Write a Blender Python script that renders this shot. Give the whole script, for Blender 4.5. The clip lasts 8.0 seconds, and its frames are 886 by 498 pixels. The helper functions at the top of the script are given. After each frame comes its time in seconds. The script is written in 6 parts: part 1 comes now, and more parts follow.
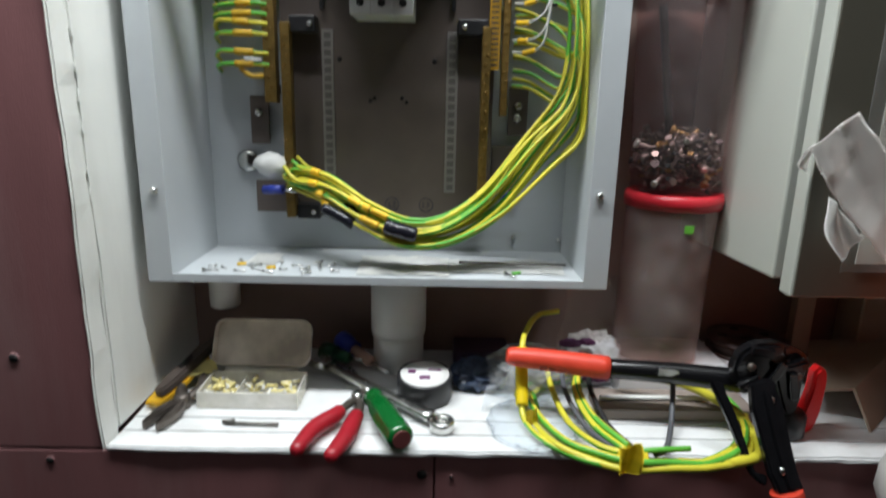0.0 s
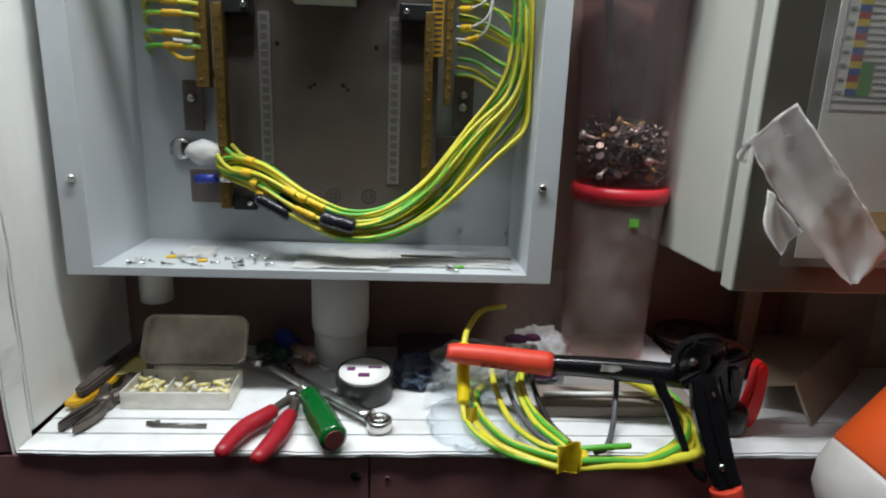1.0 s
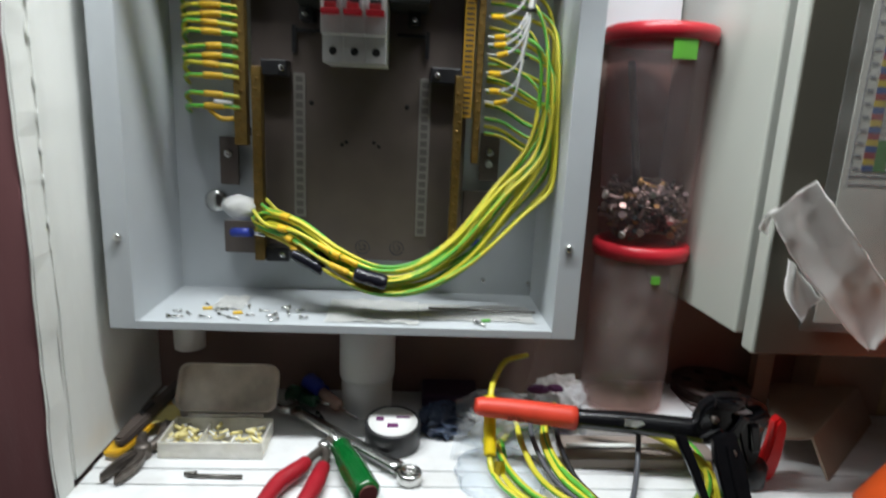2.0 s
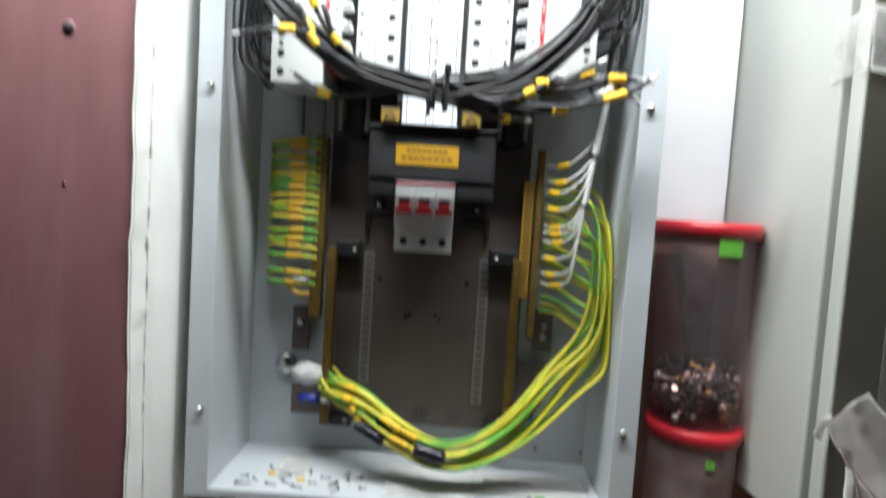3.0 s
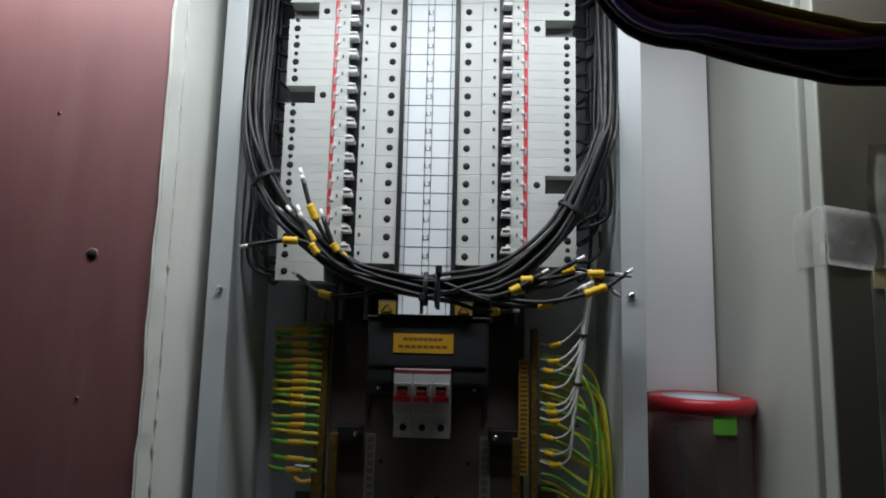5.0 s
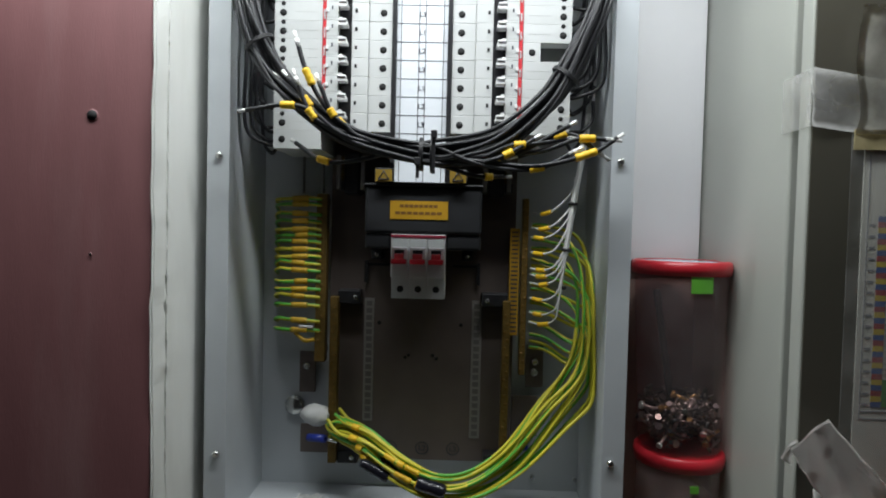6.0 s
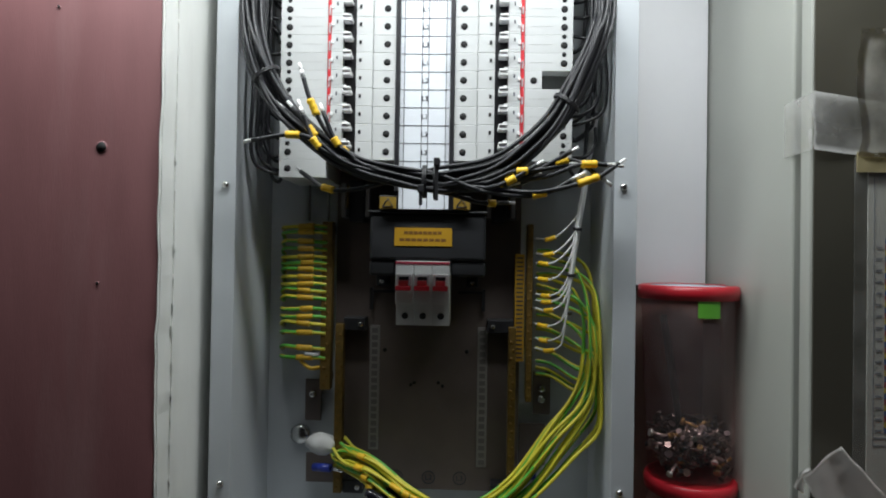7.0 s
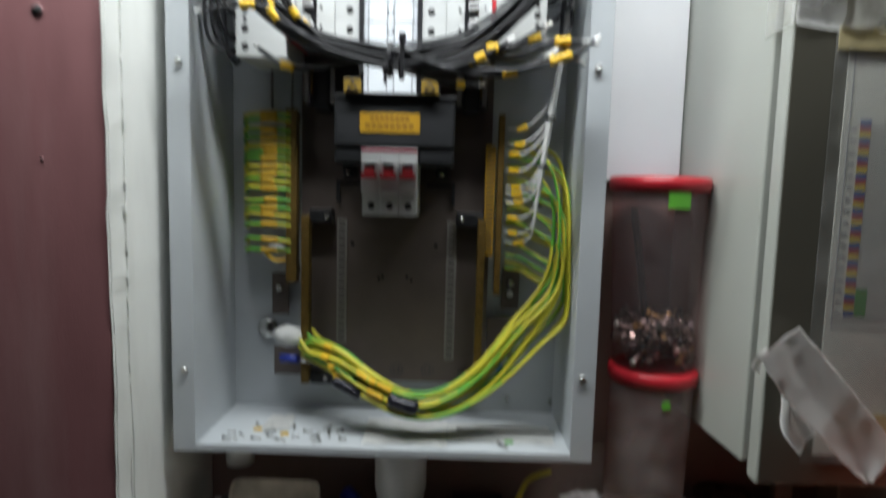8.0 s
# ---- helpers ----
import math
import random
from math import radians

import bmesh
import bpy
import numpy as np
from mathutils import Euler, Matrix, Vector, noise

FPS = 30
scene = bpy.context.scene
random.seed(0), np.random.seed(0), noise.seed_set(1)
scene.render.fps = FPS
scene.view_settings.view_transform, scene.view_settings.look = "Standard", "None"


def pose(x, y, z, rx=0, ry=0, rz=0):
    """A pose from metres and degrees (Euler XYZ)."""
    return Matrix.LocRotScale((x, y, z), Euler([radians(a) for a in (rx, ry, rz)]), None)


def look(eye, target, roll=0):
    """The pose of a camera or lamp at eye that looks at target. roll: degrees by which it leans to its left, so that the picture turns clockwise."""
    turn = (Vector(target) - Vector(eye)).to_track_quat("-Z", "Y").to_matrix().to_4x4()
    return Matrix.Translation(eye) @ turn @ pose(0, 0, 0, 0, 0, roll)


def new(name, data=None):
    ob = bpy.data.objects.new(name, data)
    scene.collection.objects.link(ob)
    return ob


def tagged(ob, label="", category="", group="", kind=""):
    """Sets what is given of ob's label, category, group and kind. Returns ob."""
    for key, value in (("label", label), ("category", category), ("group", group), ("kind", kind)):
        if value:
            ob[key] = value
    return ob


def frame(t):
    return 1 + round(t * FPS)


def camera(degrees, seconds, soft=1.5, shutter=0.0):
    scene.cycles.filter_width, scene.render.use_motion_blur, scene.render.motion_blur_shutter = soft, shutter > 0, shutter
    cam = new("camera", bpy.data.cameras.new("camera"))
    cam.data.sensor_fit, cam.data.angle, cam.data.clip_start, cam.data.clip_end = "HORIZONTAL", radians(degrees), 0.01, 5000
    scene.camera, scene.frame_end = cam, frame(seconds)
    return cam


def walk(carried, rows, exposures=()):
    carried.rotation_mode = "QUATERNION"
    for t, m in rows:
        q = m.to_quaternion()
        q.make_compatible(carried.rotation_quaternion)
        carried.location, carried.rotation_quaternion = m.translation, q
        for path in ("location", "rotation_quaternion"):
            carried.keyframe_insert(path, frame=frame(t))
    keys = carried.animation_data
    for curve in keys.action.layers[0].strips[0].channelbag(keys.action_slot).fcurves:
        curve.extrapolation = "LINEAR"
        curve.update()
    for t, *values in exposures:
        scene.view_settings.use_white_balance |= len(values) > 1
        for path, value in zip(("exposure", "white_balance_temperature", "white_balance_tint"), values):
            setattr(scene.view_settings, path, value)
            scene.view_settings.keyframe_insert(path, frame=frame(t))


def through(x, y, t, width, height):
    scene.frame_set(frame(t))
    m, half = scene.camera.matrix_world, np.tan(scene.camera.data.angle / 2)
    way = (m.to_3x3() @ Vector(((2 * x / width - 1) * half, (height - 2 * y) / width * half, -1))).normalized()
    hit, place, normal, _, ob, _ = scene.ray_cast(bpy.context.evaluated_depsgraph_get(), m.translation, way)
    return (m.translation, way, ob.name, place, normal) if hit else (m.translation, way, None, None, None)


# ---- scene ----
cam = camera(72.4, 8.0, soft=1.9, shutter=0.7)
PATH = [
    (0, (0.05, -0.501, 1.38), (0.073, 1.439, 0.895), 1.3),
    (0.1, (0.0516, -0.5008, 1.378), (0.0683, 1.4366, 0.8625), 1.68),
    (0.2, (0.0532, -0.5006, 1.376), (0.0687, 1.4342, 0.8179), 2.23),
    (0.3, (0.0548, -0.5004, 1.374), (0.0647, 1.4318, 0.7666), 2.61),
    (0.4, (0.0564, -0.5002, 1.372), (0.0737, 1.4294, 0.7647), 2.65),
    (0.5, (0.058, -0.5, 1.37), (0.104, 1.427, 0.835), 2.5),
    (0.6, (0.064, -0.499, 1.371), (0.099, 1.434, 0.858), 2.3),
    (0.7, (0.0673, -0.4955, 1.3715), (0.1184, 1.438, 0.8685), 2.25),
    (0.8, (0.0705, -0.492, 1.372), (0.1596, 1.442, 0.8726), 2.3),
    (1, (0.077, -0.485, 1.373), (0.196, 1.45, 0.881), 2.2),
    (1.2, (0.074, -0.486, 1.378), (0.218, 1.45, 0.897), 2.3),
    (2.3, (0.045, -0.496, 1.431), (0.115, 1.463, 1.031), 3.3),
    (2.5, (0.043, -0.499, 1.446), (0.058, 1.471, 1.105), 3.5),
    (2.7, (0.037, -0.5066, 1.4632), (0.0247, 1.4734, 1.1979), 3.5),
    (3, (0.028, -0.518, 1.489), (-0.003, 1.477, 1.355), 3.6),
    (3.2, (0.0284, -0.5248, 1.5018), (-0.0281, 1.4714, 1.4732), 2.79),
    (3.5, (0.029, -0.535, 1.521), (-0.056, 1.463, 1.562), 2.5),
    (4, (0.025, -0.54, 1.541), (-0.043, 1.457, 1.633), 2.2),
    (4.2, (0.034, -0.54, 1.544), (-0.05, 1.455, 1.663), 1.5),
    (4.8, (0.036, -0.544, 1.551), (-0.036, 1.445, 1.81), 1.4),
    (5.3, (0.037, -0.55, 1.552), (-0.023, 1.439, 1.748), 1.4),
    (5.4, (0.0355, -0.5525, 1.5465), (-0.0154, 1.442, 1.6693), 1.68),
    (5.5, (0.034, -0.555, 1.541), (-0.02, 1.445, 1.548), 1.9),
    (5.7, (0.0352, -0.5578, 1.5314), (-0.0268, 1.4418, 1.4733), 1.57),
    (6, (0.037, -0.562, 1.517), (-0.005, 1.437, 1.453), 1.4),
    (6.5, (0.039, -0.565, 1.518), (-0.031, 1.434, 1.541), 0.8),
    (7, (0.043, -0.563, 1.517), (-0.035, 1.435, 1.54), 0.9),
    (7.5, (0.044, -0.562, 1.507), (-0.005, 1.437, 1.483), 1.1),
    (7.7, (0.052, -0.559, 1.487), (0.01, 1.44, 1.437), 1.1),
    (7.8, (0.0543, -0.5557, 1.4837), (0.0276, 1.44, 1.4), 1.55),
    (8, (0.059, -0.549, 1.477), (0.04, 1.44, 1.271), 1.5),
]
walk(cam, [(t, look(eye, target, roll)) for t, eye, target, roll in PATH],
     [(0, -0.45), (1.2, -0.6), (2.3, -0.5), (3.0, -0.48), (3.2, -1.05), (3.5, -1.32), (4.0, -1.92), (4.2, -1.95), (4.7, -2.2), (5.3, -2.68), (5.5, -2.2), (6.0, -1.68), (6.5, -1.75), (7.5, -1.78), (7.8, -1.62), (8.0, -1.15)])
LAMP_NEAR, FILL_FAR = 16.5, 2.0

# ---- world and lamps ----
world = bpy.data.worlds.new("room_world")
scene.world = world
world.use_nodes = True
world.node_tree.nodes["Background"].inputs[0].default_value = (0.75, 0.85, 1.0, 1)
world.node_tree.nodes["Background"].inputs[1].default_value = 0.02


def area_lamp(x, y, z, sx, sy, watts, tint=(0.93, 0.98, 1.0)):
    lamp = bpy.data.lights.new("unseen_area_light", "AREA")
    lamp.shape, lamp.size, lamp.size_y = "RECTANGLE", sx, sy
    lamp.energy, lamp.color = watts, tint
    ob = new("unseen_area_light", lamp)
    ob.matrix_world = pose(x, y, z)
    return ob


# Unseen lamp close above the view, placed to fit the steep falloff.
area_lamp(-0.03, -0.15, 1.94, 0.80, 0.06, LAMP_NEAR)
# Fill light added deeper in the room; no second source is known there.
area_lamp(0.0, -1.0, 2.545, 1.1, 0.25, FILL_FAR)


# ---- materials ----
def mat(name, color, rough=0.5, metal=0.0, vary=0.12, scale=30.0, bump=0.0, bump_scale=200.0, blotch=0.0, blotch_color=None,
        blotch_scale=8.0, stretch=(1, 1, 1), coat=0.0, random_shift=0.0):
    m = bpy.data.materials.new(name)
    m.use_nodes = True
    nt = m.node_tree
    b = nt.nodes["Principled BSDF"]
    b.inputs["Roughness"].default_value = rough
    b.inputs["Metallic"].default_value = metal
    b.inputs["Coat Weight"].default_value = coat
    tc = nt.nodes.new("ShaderNodeTexCoord")
    mp = nt.nodes.new("ShaderNodeMapping")
    mp.inputs["Scale"].default_value = stretch
    nt.links.new(tc.outputs["Object"], mp.inputs["Vector"])
    n1 = nt.nodes.new("ShaderNodeTexNoise")
    n1.inputs["Scale"].default_value, n1.inputs["Detail"].default_value = scale, 5
    nt.links.new(mp.outputs["Vector"], n1.inputs["Vector"])
    ramp = nt.nodes.new("ShaderNodeMapRange")
    ramp.inputs["From Min"].default_value, ramp.inputs["From Max"].default_value = 0.3, 0.7
    ramp.inputs["To Min"].default_value, ramp.inputs["To Max"].default_value = 1 - vary, 1 + vary
    nt.links.new(n1.outputs["Fac"], ramp.inputs["Value"])
    hsv = nt.nodes.new("ShaderNodeHueSaturation")
    hsv.inputs["Color"].default_value = (*color, 1)
    value = ramp.outputs["Result"]
    if random_shift:
        info = nt.nodes.new("ShaderNodeObjectInfo")
        ma = nt.nodes.new("ShaderNodeMath")
        ma.operation = "MULTIPLY_ADD"
        ma.inputs[1].default_value, ma.inputs[2].default_value = random_shift * 2, 1 - random_shift
        nt.links.new(info.outputs["Random"], ma.inputs[0])
        mul = nt.nodes.new("ShaderNodeMath")
        mul.operation = "MULTIPLY"
        nt.links.new(value, mul.inputs[0])
        nt.links.new(ma.outputs[0], mul.inputs[1])
        value = mul.outputs[0]
    nt.links.new(value, hsv.inputs["Value"])
    out = hsv.outputs["Color"]
    if blotch:
        n2 = nt.nodes.new("ShaderNodeTexNoise")
        n2.inputs["Scale"].default_value, n2.inputs["Detail"].default_value, n2.inputs["Roughness"].default_value = blotch_scale, 6, 0.62
        nt.links.new(mp.outputs["Vector"], n2.inputs["Vector"])
        r2 = nt.nodes.new("ShaderNodeMapRange")
        r2.inputs["From Min"].default_value, r2.inputs["From Max"].default_value = 0.52, 0.72
        r2.inputs["To Max"].default_value = blotch
        nt.links.new(n2.outputs["Fac"], r2.inputs["Value"])
        mix = nt.nodes.new("ShaderNodeMix")
        mix.data_type = "RGBA"
        mix.inputs["B"].default_value = (*(blotch_color or color), 1)
        nt.links.new(r2.outputs["Result"], mix.inputs["Factor"])
        nt.links.new(out, mix.inputs["A"])
        out = mix.outputs["Result"]
    nt.links.new(out, b.inputs["Base Color"])
    rr = nt.nodes.new("ShaderNodeMapRange")
    rr.inputs["To Min"].default_value, rr.inputs["To Max"].default_value = max(0.02, rough - 0.09), min(1, rough + 0.09)
    nt.links.new(n1.outputs["Fac"], rr.inputs["Value"])
    nt.links.new(rr.outputs["Result"], b.inputs["Roughness"])
    if bump:
        n3 = nt.nodes.new("ShaderNodeTexNoise")
        n3.inputs["Scale"].default_value, n3.inputs["Detail"].default_value = bump_scale, 4
        nt.links.new(mp.outputs["Vector"], n3.inputs["Vector"])
        bp = nt.nodes.new("ShaderNodeBump")
        bp.inputs["Strength"].default_value, bp.inputs["Distance"].default_value = bump, 0.002
        nt.links.new(n3.outputs["Fac"], bp.inputs["Height"])
        nt.links.new(bp.outputs["Normal"], b.inputs["Normal"])
    return m


def clear(name, color, rough=0.08, ior=1.35, alpha=0.25, haze=0.0):
    """Thin clear plastic: mostly see-through, with gloss, tint and scuffs."""
    m = bpy.data.materials.new(name)
    m.use_nodes = True
    nt = m.node_tree
    nt.nodes.remove(nt.nodes["Principled BSDF"])
    out = nt.nodes["Material Output"]
    tr = nt.nodes.new("ShaderNodeBsdfTransparent")
    tr.inputs[0].default_value = (*color, 1)
    gl = nt.nodes.new("ShaderNodeBsdfPrincipled")
    gl.inputs["Base Color"].default_value = (*color, 1)
    gl.inputs["Roughness"].default_value = rough
    noise_tex = nt.nodes.new("ShaderNodeTexNoise")
    noise_tex.inputs["Scale"].default_value, noise_tex.inputs["Detail"].default_value = 25, 5
    tc = nt.nodes.new("ShaderNodeTexCoord")
    nt.links.new(tc.outputs["Object"], noise_tex.inputs["Vector"])
    mr = nt.nodes.new("ShaderNodeMapRange")
    mr.inputs["From Min"].default_value, mr.inputs["From Max"].default_value = 0.35, 0.75
    mr.inputs["To Min"].default_value, mr.inputs["To Max"].default_value = alpha * 0.6, alpha * 1.4 + haze
    nt.links.new(noise_tex.outputs["Fac"], mr.inputs["Value"])
    mix = nt.nodes.new("ShaderNodeMixShader")
    nt.links.new(mr.outputs["Result"], mix.inputs[0])
    nt.links.new(tr.outputs[0], mix.inputs[1])
    nt.links.new(gl.outputs[0], mix.inputs[2])
    nt.links.new(mix.outputs[0], out.inputs["Surface"])
    return m



def thin_sheet(name, color, through=0.45):
    """Thin milky film or cloth that lets some light through."""
    m = bpy.data.materials.new(name)
    m.use_nodes = True
    nt = m.node_tree
    nt.nodes.remove(nt.nodes["Principled BSDF"])
    tc, tex, mr, hsv = (nt.nodes.new("ShaderNode" + k) for k in ("TexCoord", "TexNoise", "MapRange", "HueSaturation"))
    tex.inputs["Scale"].default_value, tex.inputs["Detail"].default_value = 35, 5
    mr.inputs["To Min"].default_value, mr.inputs["To Max"].default_value = 0.90, 1.06
    hsv.inputs["Color"].default_value = (*color, 1)
    nt.links.new(tc.outputs["Object"], tex.inputs["Vector"])
    nt.links.new(tex.outputs["Fac"], mr.inputs["Value"])
    nt.links.new(mr.outputs["Result"], hsv.inputs["Value"])
    body, glow, mix = nt.nodes.new("ShaderNodeBsdfPrincipled"), nt.nodes.new("ShaderNodeBsdfTranslucent"), nt.nodes.new("ShaderNodeMixShader")
    body.inputs["Roughness"].default_value = 0.4
    mix.inputs[0].default_value = through
    nt.links.new(hsv.outputs["Color"], body.inputs["Base Color"])
    nt.links.new(hsv.outputs["Color"], glow.inputs["Color"])
    nt.links.new(body.outputs[0], mix.inputs[1])
    nt.links.new(glow.outputs[0], mix.inputs[2])
    nt.links.new(mix.outputs[0], nt.nodes["Material Output"].inputs["Surface"])
    return m


MAROON = mat("maroon_board", (0.320, 0.134, 0.138), 0.6, vary=0.09, scale=14, bump=0.08, bump_scale=350, blotch=0.6,
             blotch_color=(0.43, 0.255, 0.25), blotch_scale=4, stretch=(3, 1, 0.5))
MAROON.node_tree.nodes["Principled BSDF"].inputs["Specular IOR Level"].default_value = 0.95
MAROON_BACK = mat("maroon_back_board", (0.235, 0.155, 0.130), 0.7, vary=0.14, scale=12, bump=0.15, bump_scale=300, blotch=0.3,
                  blotch_color=(0.29, 0.20, 0.17), blotch_scale=7)
WHITE_WOOD = mat("white_painted_wood", (0.80, 0.81, 0.77), 0.5, vary=0.05, scale=18, bump=0.25, bump_scale=90, blotch=0.35,
                 blotch_color=(0.60, 0.60, 0.55), blotch_scale=14, stretch=(1, 1, 0.35))
SHELF_WHITE = mat("white_shelf_paint", (0.74, 0.75, 0.75), 0.5, vary=0.07, scale=20, bump=0.3, bump_scale=70, blotch=0.6,
                  blotch_color=(0.55, 0.53, 0.50), blotch_scale=16)
WHITE_BOARD = mat("white_wall_board", (0.80, 0.80, 0.82), 0.4, vary=0.03, scale=9)
STEEL_GREY = mat("grey_enamelled_steel", (0.50, 0.53, 0.55), 0.42, vary=0.05, scale=16, bump=0.05, bump_scale=400, blotch=0.2,
                 blotch_color=(0.40, 0.42, 0.44), blotch_scale=9)
CREAM_STEEL = mat("cream_enamelled_steel", (0.44, 0.455, 0.41), 0.45, vary=0.04, scale=10, bump=0.03, bump_scale=300, blotch=0.18,
                  blotch_color=(0.42, 0.42, 0.37), blotch_scale=6)
PAN_GREY = mat("galvanised_pan", (0.135, 0.108, 0.096), 0.5, 0.2, vary=0.08, scale=40, bump=0.08, bump_scale=400)
BLACK_PLASTIC = mat("black_plastic", (0.018, 0.018, 0.020), 0.4, vary=0.2, scale=60)
COVER_BLACK = mat("dark_cover_plastic", (0.009, 0.010, 0.012), 0.6, vary=0.15, scale=50)
HOLE_BLACK = mat("hole_black", (0.012, 0.012, 0.012), 0.8, vary=0.1)
BREAKER_WHITE = mat("breaker_white", (0.60, 0.615, 0.605), 0.38, vary=0.03, scale=60, random_shift=0.04)
LEVER_WHITE = mat("lever_white", (0.80, 0.80, 0.80), 0.3, vary=0.03)
RED = mat("red_plastic", (0.50, 0.018, 0.030), 0.35, vary=0.1)
LEVER_RED = mat("lever_red", (0.75, 0.06, 0.07), 0.3, vary=0.06)
WINDOW_GREY = mat("dim_grey", (0.16, 0.17, 0.16), 0.5, vary=0.2)
FAINT_GREY = mat("faint_grey_print", (0.40, 0.41, 0.40), 0.5, vary=0.1)
CARD_WHITE = mat("card_white", (0.80, 0.84, 0.88), 0.5, vary=0.02)
INK = mat("ink", (0.03, 0.035, 0.05), 0.6, vary=0.1)
LABEL_YELLOW = mat("label_yellow", (0.46, 0.255, 0.015), 0.45, vary=0.08)
BRASS = mat("brass", (0.17, 0.105, 0.024), 0.5, 0.4, vary=0.25, scale=120, bump=0.1)
CHROME = mat("zinc_plated", (0.62, 0.62, 0.60), 0.25, 1.0, vary=0.15, scale=90)
WIRE_YELLOW = mat("wire_yellow", (0.62, 0.56, 0.045), 0.38, vary=0.08, scale=80)
WIRE_GREEN = mat("wire_green", (0.10, 0.40, 0.045), 0.38, vary=0.1, scale=80)
WIRE_BLACK = mat("wire_black", (0.009, 0.0095, 0.012), 0.46, vary=0.2, scale=80)
WIRE_WHITE = mat("wire_white", (0.72, 0.72, 0.70), 0.4, vary=0.05)
MARKER = mat("marker_yellow", (0.80, 0.50, 0.02), 0.42, vary=0.1, scale=150)
MARKER_ORANGE = mat("marker_amber", (0.58, 0.36, 0.02), 0.42, vary=0.12, scale=150)
BLUE = mat("blue_plastic", (0.02, 0.04, 0.30), 0.35, vary=0.1)
PAPER = mat("paper_white", (0.78, 0.78, 0.76), 0.7, vary=0.03, scale=20)
PVC = mat("pvc_white", (0.72, 0.72, 0.70), 0.35, vary=0.04, scale=14, blotch=0.2, blotch_color=(0.55, 0.53, 0.5))
PVC_GREY = mat("pvc_grey_trunk", (0.48, 0.49, 0.50), 0.45, vary=0.05)


# ---- mesh helpers ----
def box(bm, x0, x1, y0, y1, z0, z1, bevel=0.0, index=0):
    vs = [bm.verts.new(c) for c in ((x0, y0, z0), (x1, y0, z0), (x1, y1, z0), (x0, y1, z0), (x0, y0, z1), (x1, y0, z1), (x1, y1, z1), (x0, y1, z1))]
    fs = [bm.faces.new([vs[i] for i in q]) for q in ((0, 3, 2, 1), (4, 5, 6, 7), (0, 1, 5, 4), (1, 2, 6, 5), (2, 3, 7, 6), (3, 0, 4, 7))]
    for f in fs:
        f.material_index = index
    if bevel:
        es = list({e for f in fs for e in f.edges})
        bmesh.ops.bevel(bm, geom=es, offset=bevel, segments=2, affect="EDGES", profile=0.5)
    return fs


def boxed(*dims, bevel=0.0):
    bm = bmesh.new()
    box(bm, *dims, bevel=bevel)
    return bm


def curve_points(pts, steps=8):
    """A smooth line through the points."""
    p = [Vector(q) for q in pts]
    if len(p) == 2:
        return [p[0].lerp(p[1], i / steps) for i in range(steps + 1)]
    p = [p[0] * 2 - p[1], *p, p[-1] * 2 - p[-2]]
    out = []
    for i in range(1, len(p) - 2):
        a, b, c, d = p[i - 1], p[i], p[i + 1], p[i + 2]
        for s in range(steps):
            t = s / steps
            out.append(0.5 * (2 * b + (c - a) * t + (2 * a - 5 * b + 4 * c - d) * t * t + (3 * b - a - 3 * c + d) * t ** 3))
    out.append(p[-2])
    return out


def tube(bm, line, r, seg=8, stripe=0, twist=0.0, start=0):
    """A tube along the line; r may be a function of 0..1. stripe: how many of its sides take the second material."""
    line = [Vector(q) for q in line]
    radius = r if callable(r) else (lambda s: r)
    rings, side = [], None
    for i, q in enumerate(line):
        d = (line[min(i + 1, len(line) - 1)] - line[max(i - 1, 0)]).normalized()
        if side is None:
            side = d.orthogonal().normalized()
        side = (side - d * side.dot(d)).normalized()
        up = d.cross(side)
        rr = radius(i / max(1, len(line) - 1))
        rings.append([bm.verts.new(q + rr * (math.cos(2 * math.pi * k / seg) * side + math.sin(2 * math.pi * k / seg) * up)) for k in range(seg)])
    for i in range(len(rings) - 1):
        for k in range(seg):
            f = bm.faces.new((rings[i][k], rings[i][(k + 1) % seg], rings[i + 1][(k + 1) % seg], rings[i + 1][k]))
            f.smooth = True
            f.material_index = 1 if stripe and (k + start + int(twist * i)) % seg < stripe else 0
    bm.faces.new(rings[0][::-1])
    bm.faces.new(rings[-1])
    return bm


def rod(p0, p1, r, seg=16):
    bm = bmesh.new()
    tube(bm, [p0, p1], r, seg)
    return bm


def lathe(profile, seg=40, center=(0, 0, 0)):
    """Rings of (radius, height) turned about the upright axis."""
    bm = bmesh.new()
    rings = []
    for r, z in profile:
        if r < 1e-6:
            rings.append([bm.verts.new((center[0], center[1], center[2] + z))])
        else:
            rings.append([bm.verts.new((center[0] + r * math.cos(2 * math.pi * k / seg), center[1] + r * math.sin(2 * math.pi * k / seg), center[2] + z)) for k in range(seg)])
    for a, b in zip(rings, rings[1:]):
        for k in range(seg):
            q = [a[k % len(a)], a[(k + 1) % len(a)], b[(k + 1) % len(b)], b[k % len(b)]]
            q = list(dict.fromkeys(q))
            if len(q) > 2:
                bm.faces.new(q).smooth = True
    return bm


def finish(bm, name, materials):
    bmesh.ops.recalc_face_normals(bm, faces=bm.faces)
    me = bpy.data.meshes.new(name)
    bm.to_mesh(me)
    bm.free()
    for m in (materials if isinstance(materials, (list, tuple)) else [materials]):
        me.materials.append(m)
    return me


def thing(name, at, label, category, group="", kind=""):
    """An empty at the thing's base, which its parts hang from."""
    ob = new(name)
    ob.empty_display_size = 0.02
    ob.location = at
    return tagged(ob, label, category, group, kind)


